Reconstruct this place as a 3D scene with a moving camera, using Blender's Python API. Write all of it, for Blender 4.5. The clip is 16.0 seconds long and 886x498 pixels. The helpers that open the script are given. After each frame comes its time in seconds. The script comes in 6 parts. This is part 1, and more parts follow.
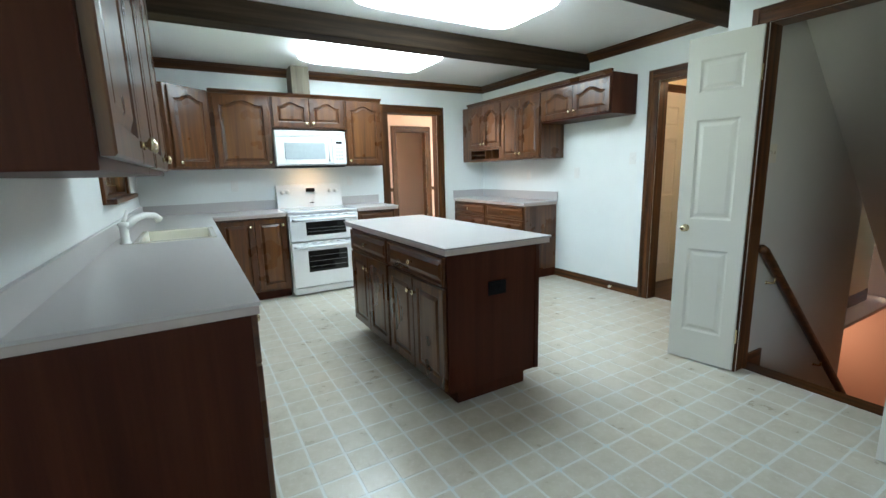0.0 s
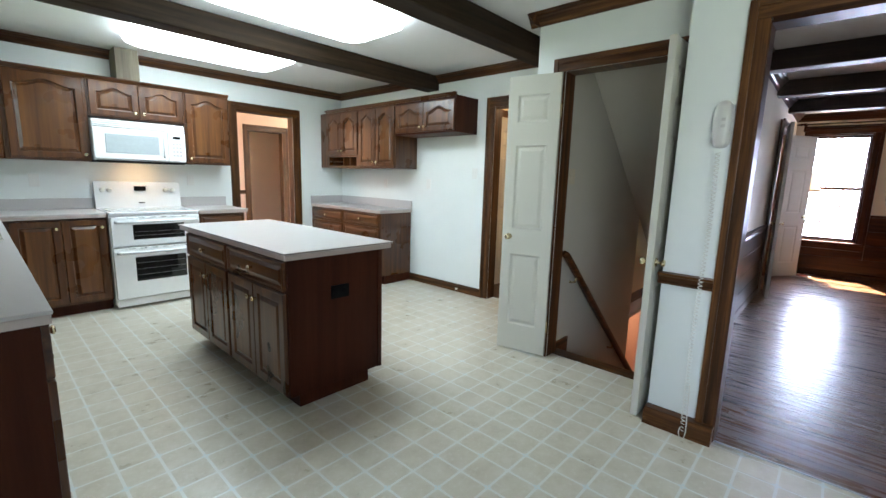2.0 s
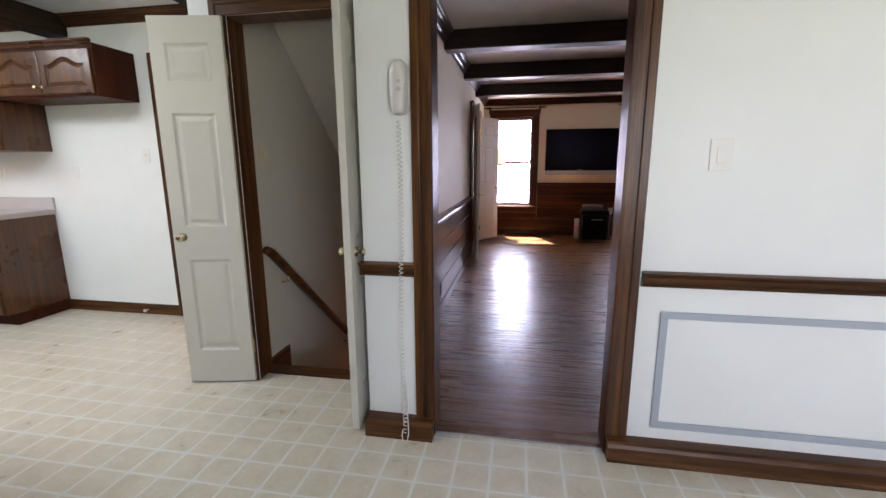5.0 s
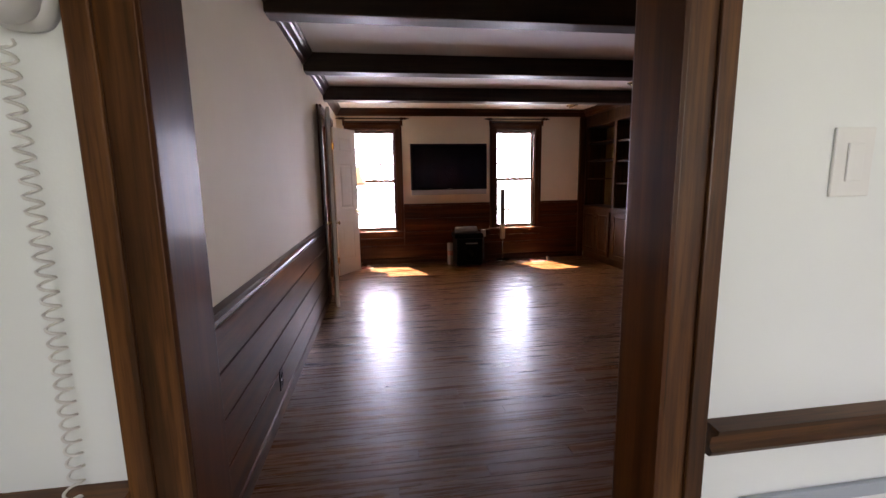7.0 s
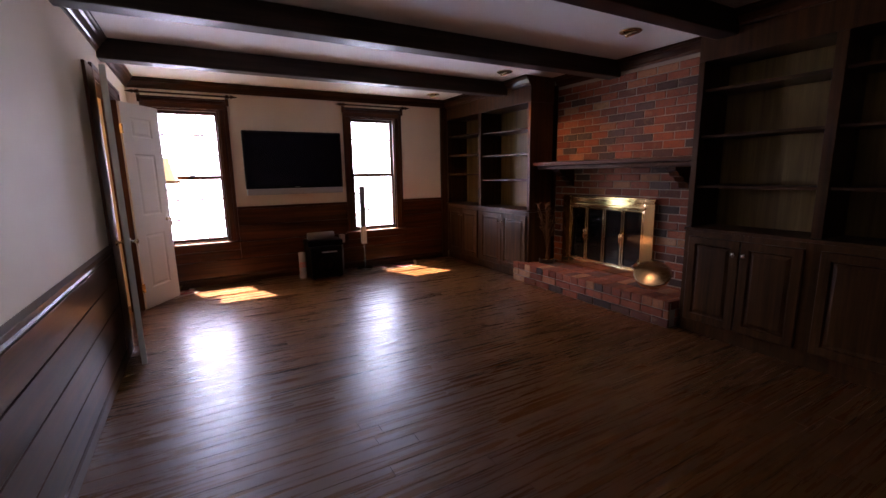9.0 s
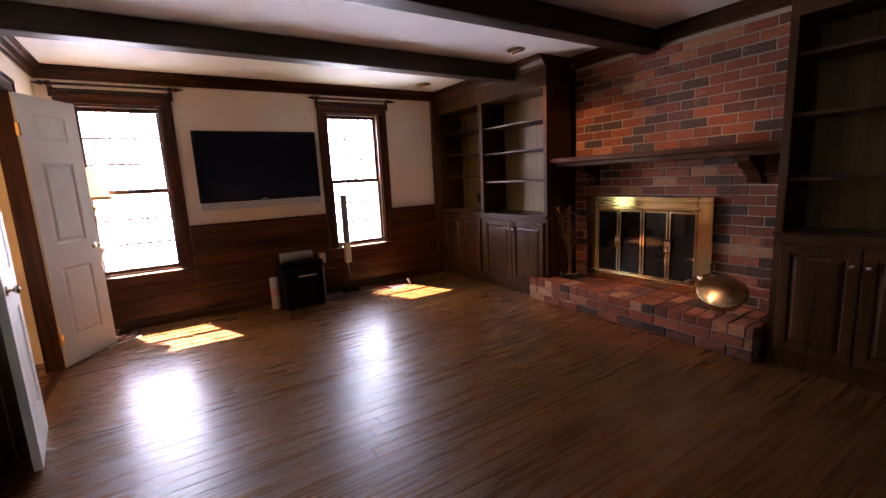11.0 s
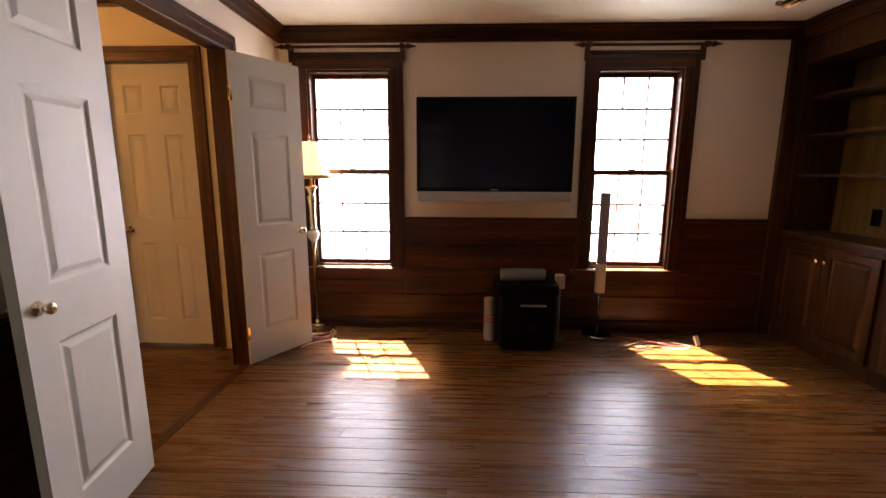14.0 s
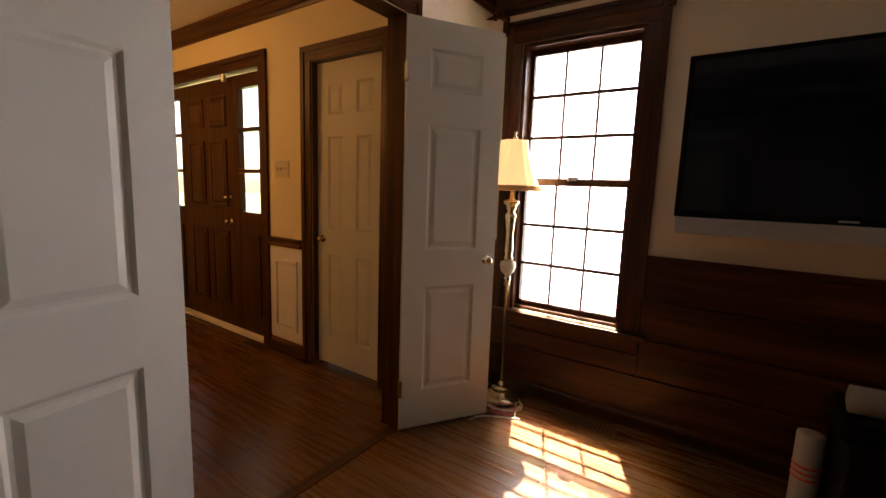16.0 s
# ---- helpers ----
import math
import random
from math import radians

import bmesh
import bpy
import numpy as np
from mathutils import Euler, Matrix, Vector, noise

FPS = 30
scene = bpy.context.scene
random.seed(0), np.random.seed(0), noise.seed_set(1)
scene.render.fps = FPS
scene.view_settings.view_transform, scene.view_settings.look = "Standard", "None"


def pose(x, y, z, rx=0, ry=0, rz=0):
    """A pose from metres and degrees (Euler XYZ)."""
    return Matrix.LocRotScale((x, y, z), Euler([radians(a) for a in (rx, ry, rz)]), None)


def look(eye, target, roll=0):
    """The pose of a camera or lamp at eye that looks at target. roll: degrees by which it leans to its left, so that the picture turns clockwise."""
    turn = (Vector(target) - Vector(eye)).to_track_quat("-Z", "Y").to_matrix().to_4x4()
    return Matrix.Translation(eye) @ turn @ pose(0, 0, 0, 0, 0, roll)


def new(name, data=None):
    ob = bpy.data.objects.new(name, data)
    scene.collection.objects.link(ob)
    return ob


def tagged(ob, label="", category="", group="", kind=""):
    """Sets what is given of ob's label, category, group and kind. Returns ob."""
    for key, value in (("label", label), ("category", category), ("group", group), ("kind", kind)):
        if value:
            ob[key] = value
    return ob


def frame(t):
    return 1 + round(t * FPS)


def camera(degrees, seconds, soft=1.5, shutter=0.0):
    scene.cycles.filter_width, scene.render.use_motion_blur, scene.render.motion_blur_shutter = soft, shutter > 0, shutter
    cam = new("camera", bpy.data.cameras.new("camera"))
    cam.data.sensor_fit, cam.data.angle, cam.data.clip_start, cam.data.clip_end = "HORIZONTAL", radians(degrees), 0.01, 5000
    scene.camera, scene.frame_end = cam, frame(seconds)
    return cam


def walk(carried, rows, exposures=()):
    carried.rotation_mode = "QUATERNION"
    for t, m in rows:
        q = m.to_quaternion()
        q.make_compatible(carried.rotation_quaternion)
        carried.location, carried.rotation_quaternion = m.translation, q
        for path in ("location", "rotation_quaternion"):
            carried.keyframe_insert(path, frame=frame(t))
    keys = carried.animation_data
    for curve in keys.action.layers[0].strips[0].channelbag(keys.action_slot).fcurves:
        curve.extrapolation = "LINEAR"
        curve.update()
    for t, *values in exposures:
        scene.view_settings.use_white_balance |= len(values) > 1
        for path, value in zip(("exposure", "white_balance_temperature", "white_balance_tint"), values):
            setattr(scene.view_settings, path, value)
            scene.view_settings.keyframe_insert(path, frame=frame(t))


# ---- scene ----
cam = camera(91.9, 16.0)
PATH = [
    (0, (0.222, 0.07, 1.292), (1.206, 1.774, 0.936), -1.5),
    (0.5, (0.22, 0.022, 1.296), (1.331, 1.645, 0.937), -2.0),
    (1, (0.214, -0.026, 1.301), (1.449, 1.508, 0.955), -0.6),
    (1.5, (0.226, -0.081, 1.307), (1.576, 1.357, 0.975), 1.0),
    (2, (0.249, -0.139, 1.311), (1.707, 1.191, 0.985), 1.6),
    (2.5, (0.287, -0.187, 1.308), (1.85, 1.014, 0.969), 0.9),
    (3, (0.34, -0.238, 1.306), (1.992, 0.831, 0.945), -0.4),
    (3.5, (0.418, -0.248, 1.297), (2.155, 0.658, 0.893), -1.2),
    (4, (0.539, -0.233, 1.301), (2.348, 0.498, 0.864), -1.2),
    (4.5, (0.686, -0.223, 1.291), (2.563, 0.32, 0.866), -0.8),
    (5, (0.879, -0.192, 1.286), (2.81, 0.154, 0.899), -0.3),
    (5.2, (0.978, -0.175, 1.28), (2.925, 0.095, 0.91), -0.3),
    (7.3, (2.212, -0.088, 1.304), (4.148, -0.489, 1.003), -0.6),
    (7.5, (2.299, -0.061, 1.318), (4.217, -0.547, 1.025), -0.3),
    (8, (2.481, -0.1, 1.322), (4.342, -0.771, 1.029), -0.4),
    (8.5, (2.716, -0.111, 1.324), (4.499, -0.956, 0.999), -0.4),
    (10.8, (3.814, -0.271, 1.322), (5.445, -1.372, 0.963), -2.6),
    (11, (3.888, -0.332, 1.308), (5.555, -1.387, 0.979), -2.9),
    (11.2, (3.964, -0.386, 1.316), (5.665, -1.39, 1.001), -3.1),
    (11.5, (4.104, -0.464, 1.312), (5.856, -1.381, 1.011), -2.8),
    (12, (4.33, -0.59, 1.294), (6.158, -1.346, 1.0), -0.7),
    (12.5, (4.605, -0.684, 1.299), (6.484, -1.279, 0.955), 1.6),
    (13, (4.867, -0.831, 1.304), (6.788, -1.229, 0.914), 2.1),
    (13.5, (5.104, -0.89, 1.293), (7.06, -1.066, 0.915), 1.3),
    (14, (5.391, -0.944, 1.302), (7.36, -0.87, 0.958), 0.2),
    (14.5, (5.684, -0.977, 1.278), (7.634, -0.631, 0.999), -0.5),
    (15, (5.977, -0.954, 1.27), (7.864, -0.342, 1.016), 0.6),
    (15.5, (6.252, -0.912, 1.247), (8.034, -0.04, 1.0), 1.7),
    (16, (6.502, -0.87, 1.255), (8.133, 0.255, 0.98), 2.0),
]
walk(cam, [(t, look(eye, target, roll)) for t, eye, target, roll in PATH], [(0, 4.46, 6000, 7), (1.5, 4.47, 6150, 8), (3.5, 4.42, 6500, 19), (4.6, 4.38, 6750, 23), (7.3, 4.1, 7400, 24), (8.0, 3.75, 6900, 26), (8.7, 3.85, 6800, 27), (11, 4.45, 7250, 24), (13, 4.5, 8100, 22), (14.5, 3.95, 8700, 20), (16, 3.25, 9200, 17)])

# ---- world, sun, large lights ----
SUN_DIR = Vector((0.52, 0.215, 1.0)).normalized()
world = bpy.data.worlds.new("world")
scene.world = world
world.use_nodes = True
sky = world.node_tree.nodes.new("ShaderNodeTexSky")
sky.sky_type = "NISHITA"
sky.sun_disc = False
sky.sun_elevation = math.asin(SUN_DIR.z)
sky.sun_rotation = math.atan2(SUN_DIR.x, SUN_DIR.y)
sky.altitude, sky.dust_density, sky.ozone_density = 200, 2.0, 1.0
back = world.node_tree.nodes["Background"]
back.inputs[1].default_value = 0.06
world.node_tree.links.new(sky.outputs[0], back.inputs[0])

sun = new("sun", bpy.data.lights.new("sun", "SUN"))
sun.data.energy, sun.data.angle, sun.data.color = 5.0, radians(0.5), (1.0, 0.98, 0.94)
sun.matrix_world = look(SUN_DIR * 30, (0, 0, 0))


def area(name, eye, target, w, h, watts, color):
    ob = new(name, bpy.data.lights.new(name, "AREA"))
    ob.data.shape, ob.data.size, ob.data.size_y, ob.data.energy, ob.data.color = "RECTANGLE", w, h, watts, color
    ob.matrix_world = look(eye, target)
    return ob


def point(name, eye, watts, color, radius=0.05):
    ob = new(name, bpy.data.lights.new(name, "POINT"))
    ob.data.energy, ob.data.color, ob.data.shadow_soft_size = watts, color, radius
    ob.location = eye
    return ob


WARM = (1.0, 0.62, 0.30)
sk = area("skylight_breakfast", (-1.47, -1.9, 1.45), (5, -2.2, 0.9), 1.7, 1.3, 1.36, (0.88, 0.92, 1.0))
sk.data.spread = radians(110)
area("skylight_family_a", (9.06, -0.06, 1.32), (8.06, -0.06, 1.32), 0.64, 1.56, 1.45, (0.65, 0.73, 1.0))
area("skylight_family_b", (9.06, -2.33, 1.32), (8.06, -2.33, 1.32), 0.64, 1.56, 1.45, (0.65, 0.73, 1.0))
for ob in (bpy.data.lights["skylight_family_a"], bpy.data.lights["skylight_family_b"]):
    ob.spread = radians(110)
point("hall_lamp", (6.9, 2.9, 2.2), 2.1, (1.0, 0.52, 0.20), 0.12)
point("dining_lamp", (1.6, 6.3, 1.9), 3.0, (1.0, 0.74, 0.56), 0.15)
point("back_hall_lamp", (4.75, 2.0, 2.25), 0.64, (1.0, 0.66, 0.38), 0.1)
point("floor_lamp_bulb", (8.79, 0.235, 1.44), 0.05, (1.0, 0.6, 0.28), 0.03)
point("basement_lamp", (5.75, 1.9, -0.55), 0.6, (1.0, 0.55, 0.34), 0.1)

# ---- materials ----


def node_mat(name, rough=0.5, metal=0.0, coat=0.0):
    m = bpy.data.materials.new(name)
    m.use_nodes = True
    nt = m.node_tree
    b = nt.nodes["Principled BSDF"]
    b.inputs["Roughness"].default_value = rough
    b.inputs["Metallic"].default_value = metal
    b.inputs["Coat Weight"].default_value = coat
    b.inputs["Coat Roughness"].default_value = 0.12
    return m, nt, b


def ramp_of(nt, src, stops):
    r = nt.nodes.new("ShaderNodeValToRGB")
    while len(r.color_ramp.elements) < len(stops):
        r.color_ramp.elements.new(0.5)
    for e, (p, c) in zip(r.color_ramp.elements, stops):
        e.position, e.color = p, (*c, 1)
    nt.links.new(src, r.inputs[0])
    return r.outputs[0]


def coords(nt, scale=(1, 1, 1), jitter=False):
    tc = nt.nodes.new("ShaderNodeTexCoord")
    mp = nt.nodes.new("ShaderNodeMapping")
    mp.inputs["Scale"].default_value = scale
    nt.links.new(tc.outputs["Object"], mp.inputs["Vector"])
    if jitter:
        info = nt.nodes.new("ShaderNodeObjectInfo")
        mul = nt.nodes.new("ShaderNodeVectorMath")
        mul.operation = "SCALE"
        mul.inputs[0].default_value = (17.3, 9.1, 23.7)
        nt.links.new(info.outputs["Random"], mul.inputs["Scale"])
        nt.links.new(mul.outputs[0], mp.inputs["Location"])
    return mp.outputs[0]


def noise_of(nt, vec, scale, detail=4.0, rough=0.55):
    n = nt.nodes.new("ShaderNodeTexNoise")
    n.inputs["Scale"].default_value, n.inputs["Detail"].default_value, n.inputs["Roughness"].default_value = scale, detail, rough
    nt.links.new(vec, n.inputs["Vector"])
    return n.outputs["Fac"]


def mix_of(nt, a, b, fac, mode="MIX"):
    m = nt.nodes.new("ShaderNodeMix")
    m.data_type, m.blend_type = "RGBA", mode
    for sock, v in ((m.inputs[0], fac), (m.inputs[6], a), (m.inputs[7], b)):
        if isinstance(v, (int, float)):
            sock.default_value = v
        elif isinstance(v, tuple):
            sock.default_value = (*v, 1)
        else:
            nt.links.new(v, sock)
    return m.outputs[2]


def bump_of(nt, b, height, strength, distance):
    u = nt.nodes.new("ShaderNodeBump")
    u.inputs["Strength"].default_value, u.inputs["Distance"].default_value = strength, distance
    nt.links.new(height, u.inputs["Height"])
    nt.links.new(u.outputs[0], b.inputs["Normal"])


def rough_of(nt, b, fac, lo, hi):
    r = nt.nodes.new("ShaderNodeMapRange")
    r.inputs[3].default_value, r.inputs[4].default_value = lo, hi
    nt.links.new(fac, r.inputs[0])
    nt.links.new(r.outputs[0], b.inputs["Roughness"])


def paint(name, color, rough=0.5, vary=0.06, bump=0.15, grain=180.0, spec=0.5):
    """Painted plaster or woodwork: faint blotches, fine roller relief."""
    m, nt, b = node_mat(name, rough)
    b.inputs["Specular IOR Level"].default_value = spec
    v = coords(nt)
    big = noise_of(nt, v, 1.7, 5)
    dark = tuple(c * (1 - vary) for c in color)
    nt.links.new(ramp_of(nt, big, [(0.3, dark), (0.7, color)]), b.inputs["Base Color"])
    bump_of(nt, b, noise_of(nt, v, grain, 3), bump, 0.002)
    rough_of(nt, b, noise_of(nt, v, 6, 3), rough - 0.06, rough + 0.08)
    return m


def wood(name, dark, mid, light, axis="z", rough=0.3, coat=0.3, size=1.0, jitter=False, tone=0.0, pores=0.34, spec=0.28, gloss=None):
    """Stained, varnished wood with grain along one axis."""
    m, nt, b = node_mat(name, rough, 0.0, coat)
    b.inputs["Specular IOR Level"].default_value = spec
    k = {"x": (0.6, 14, 14), "y": (14, 0.6, 14), "z": (14, 14, 0.6)}[axis]
    v = coords(nt, tuple(c * size for c in k), jitter)
    g = noise_of(nt, v, 1.6, 7, 0.62)
    fine = noise_of(nt, v, 9.0, 4, 0.6)
    base = ramp_of(nt, g, [(0.28, dark), (0.5, mid), (0.74, light)])
    base = mix_of(nt, base, dark, mix_of(nt, (0, 0, 0), (pores,) * 3, ramp_of(nt, fine, [(0.5, (0, 0, 0)), (0.72, (1, 1, 1))])))
    if tone:
        info = nt.nodes.new("ShaderNodeObjectInfo")
        geo = nt.nodes.new("ShaderNodeNewGeometry")
        add = nt.nodes.new("ShaderNodeMath")
        add.operation = "ADD"
        nt.links.new(info.outputs["Random"], add.inputs[0])
        nt.links.new(geo.outputs["Random Per Island"], add.inputs[1])
        wrap = nt.nodes.new("ShaderNodeMath")
        wrap.operation = "FRACT"
        nt.links.new(add.outputs[0], wrap.inputs[0])
        t = ramp_of(nt, wrap.outputs[0], [(0.0, (1 - tone,) * 3), (1.0, (1 + tone,) * 3)])
        base = mix_of(nt, base, t, 1.0, "MULTIPLY")
    nt.links.new(base, b.inputs["Base Color"])
    bump_of(nt, b, fine, 0.03, 0.001)
    if gloss:
        rough_of(nt, b, ramp_of(nt, noise_of(nt, v, 3.5, 5, 0.65), [(0.36, (0, 0, 0)), (0.64, (1, 1, 1))]), *gloss)
    else:
        rough_of(nt, b, noise_of(nt, coords(nt), 3, 3), rough - 0.03, rough + 0.05)
    return m


def plain(name, color, rough=0.4, metal=0.0, coat=0.0, vary=0.08):
    m, nt, b = node_mat(name, rough, metal, coat)
    n = noise_of(nt, coords(nt), 22, 4)
    nt.links.new(ramp_of(nt, n, [(0.3, tuple(c * (1 - vary) for c in color)), (0.7, color)]), b.inputs["Base Color"])
    rough_of(nt, b, noise_of(nt, coords(nt), 4, 3), max(0.02, rough - 0.025), rough + 0.025)
    return m


def glow(name, color, strength):
    m, nt, b = node_mat(name, 0.4)
    b.inputs["Base Color"].default_value = (*color, 1)
    b.inputs["Emission Color"].default_value = (*color, 1)
    b.inputs["Emission Strength"].default_value = strength
    return m


def glassy(name):
    m, nt, b = node_mat(name, 0.02)
    b.inputs["Base Color"].default_value = (0.95, 0.98, 0.97, 1)
    b.inputs["Transmission Weight"].default_value = 1.0
    b.inputs["IOR"].default_value = 1.05
    return m


M_WALL_K = paint("kitchen_wall_paint", (0.80, 0.82, 0.80), 0.45)
M_WALL_F = paint("family_wall_paint", (0.78, 0.67, 0.53), 0.7, spec=0.2)
M_WALL_H = paint("hall_wall_paint", (0.80, 0.70, 0.50), 0.6, spec=0.3)
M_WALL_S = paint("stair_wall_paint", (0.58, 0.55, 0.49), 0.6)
M_WALL_D = paint("dining_wall_paint", (0.78, 0.56, 0.47), 0.55)
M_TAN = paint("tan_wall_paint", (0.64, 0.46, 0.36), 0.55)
M_CEIL = paint("ceiling_paint", (0.80, 0.80, 0.79), 0.75, 0.04, 0.5, 90)
M_REDDISH = paint("red_brown_carpet", (0.20, 0.06, 0.03), 0.85, 0.2, 0.5, 120)
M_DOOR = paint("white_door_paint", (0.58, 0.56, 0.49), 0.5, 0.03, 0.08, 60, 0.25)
M_GREY = paint("grey_blue_trim_paint", (0.36, 0.40, 0.45), 0.4)
M_WAIN = paint("white_wainscot_paint", (0.80, 0.80, 0.82), 0.4, 0.03, 0.06)
M_BEAM = wood("beam_wood_x", (0.010, 0.006, 0.004), (0.030, 0.018, 0.010), (0.060, 0.038, 0.022), "x", 0.6, 0.0, spec=0.12)
M_BEAM_Y = wood("beam_wood_y", (0.012, 0.006, 0.004), (0.028, 0.014, 0.009), (0.05, 0.028, 0.016), "y", 0.5, 0.05)
TRIM_C = ((0.014, 0.005, 0.001), (0.070, 0.025, 0.007), (0.175, 0.068, 0.018))
M_TRIM_X = wood("trim_wood_x", *TRIM_C, "x", 0.36, 0.03, 1.3, pores=0.6)
M_TRIM_Y = wood("trim_wood_y", *TRIM_C, "y", 0.36, 0.03, 1.3, pores=0.6)
M_TRIM_Z = wood("trim_wood_z", *TRIM_C, "z", 0.36, 0.03, 1.3, pores=0.6)
FAM_C = ((0.012, 0.003, 0.001), (0.054, 0.016, 0.004), (0.112, 0.036, 0.009))
M_FAM_X = wood("family_wood_x", *FAM_C, "x", 0.3, 0.06, spec=0.22)
M_FAM_Y = wood("family_wood_y", *FAM_C, "y", 0.3, 0.06, spec=0.22)
M_FAM_Z = wood("family_wood_z", *FAM_C, "z", 0.3, 0.06, spec=0.22)
M_BOOK = wood("bookcase_wood", (0.016, 0.006, 0.002), (0.052, 0.020, 0.006), (0.092, 0.038, 0.012), "z", 0.32, 0.04, spec=0.2)
M_BOOKBACK = wood("bookcase_back_panel", (0.13, 0.082, 0.026), (0.22, 0.145, 0.050), (0.31, 0.215, 0.080), "z", 0.45, 0.1)
CAB_C = ((0.036, 0.011, 0.003), (0.078, 0.026, 0.007), (0.145, 0.053, 0.014))
# same cherry made lighter: the sheen on the door fields put into the colour
SHEEN_C = ((0.056, 0.018, 0.004), (0.112, 0.041, 0.011), (0.190, 0.076, 0.020))
M_CAB = wood("cherry_cabinet", *CAB_C, "z", 0.27, 0.25, spec=0.4)
M_CABSHEEN = wood("cherry_door_sheen", *SHEEN_C, "z", 0.27, 0.25, spec=0.4)
M_CABX = wood("cherry_rail", *CAB_C, "x", 0.27, 0.25, spec=0.4)
M_CABEND = wood("cherry_end_panel", (0.030, 0.007, 0.003), (0.050, 0.012, 0.005), (0.072, 0.019, 0.008), "z", 0.42, 0.0, 0.6)
M_CABEND.node_tree.nodes["Principled BSDF"].inputs["Specular IOR Level"].default_value = 0.12
M_COUNTER = plain("grey_laminate", (0.47, 0.44, 0.43), 0.30, 0, 0, 0.012)
M_EDGE = plain("laminate_edge", (0.47, 0.38, 0.345), 0.32, 0, 0, 0.06)
M_ENAMEL = plain("white_enamel", (0.80, 0.80, 0.80), 0.22, 0, 0.4, 0.02)
M_BISQUE = plain("bisque_sink", (0.76, 0.72, 0.62), 0.2, 0, 0.5, 0.03)
M_PLASTIC = plain("white_plastic", (0.78, 0.77, 0.74), 0.4, 0, 0, 0.03)
M_PHONE = plain("grey_white_plastic", (0.60, 0.58, 0.56), 0.3, 0, 0.2, 0.03)
M_IVORY = plain("ivory_plastic", (0.62, 0.55, 0.42), 0.4, 0, 0, 0.03)
M_BLACK = plain("black_plastic", (0.004, 0.004, 0.0045), 0.4)
M_BLACK.node_tree.nodes["Principled BSDF"].inputs["Specular IOR Level"].default_value = 0.1
M_SCREEN = plain("screen_glass", (0.004, 0.005, 0.010), 0.08)
M_SCREEN.node_tree.nodes["Principled BSDF"].inputs["Specular IOR Level"].default_value = 0.25
M_OVENGLASS = plain("oven_window", (0.012, 0.012, 0.012), 0.05)
M_MWGLASS = plain("microwave_window", (0.42, 0.46, 0.48), 0.2, 0, 0.4)
M_SILVER = plain("silver_plastic", (0.42, 0.43, 0.44), 0.35, 0.3)
M_BRASS = plain("polished_brass", (0.90, 0.74, 0.44), 0.10, 1.0, 0, 0.05)
M_PALEBRASS = plain("satin_brass", (0.74, 0.64, 0.42), 0.22, 1.0, 0, 0.06)
M_NICKEL = plain("pale_nickel", (0.78, 0.74, 0.66), 0.2, 1.0)
M_STEEL = plain("steel", (0.42, 0.42, 0.42), 0.22, 1.0)
M_WIRE = plain("oven_rack_wire", (0.40, 0.40, 0.40), 0.35, 0.8)
M_GLASS = glassy("window_glass")
M_LENS = glow("light_lens", (0.84, 0.97, 1.0), 0.66)
M_SHADE = glow("lit_lamp_shade", (1.0, 0.70, 0.38), 0.09)
M_SHADETRIM = plain("shade_trim", (0.55, 0.25, 0.08), 0.7)
M_SCONCE = glow("sconce_glass", (1.0, 0.75, 0.45), 0.4)
M_BULB = glow("warm_spot_lens", (1.0, 0.55, 0.35), 0.06)
M_CORD = plain("white_cord", (0.7, 0.68, 0.64), 0.5)
M_DARKCORD = plain("dark_cord", (0.03, 0.025, 0.022), 0.5)
M_REDCORD = plain("red_cord", (0.45, 0.06, 0.07), 0.5)
M_GREYROLL = plain("grey_fabric_roll", (0.15, 0.145, 0.14), 0.8)
M_PAPER = plain("white_paper", (0.34, 0.31, 0.29), 0.7)
M_RED = plain("red_tape", (0.6, 0.05, 0.03), 0.5)
M_HEARTHLEAF = plain("dry_stick", (0.13, 0.07, 0.035), 0.7)
M_CERAMIC = plain("cream_ceramic", (0.55, 0.48, 0.36), 0.3, 0, 0.4)
M_VENT = plain("bronze_register", (0.16, 0.09, 0.045), 0.4, 0.6)


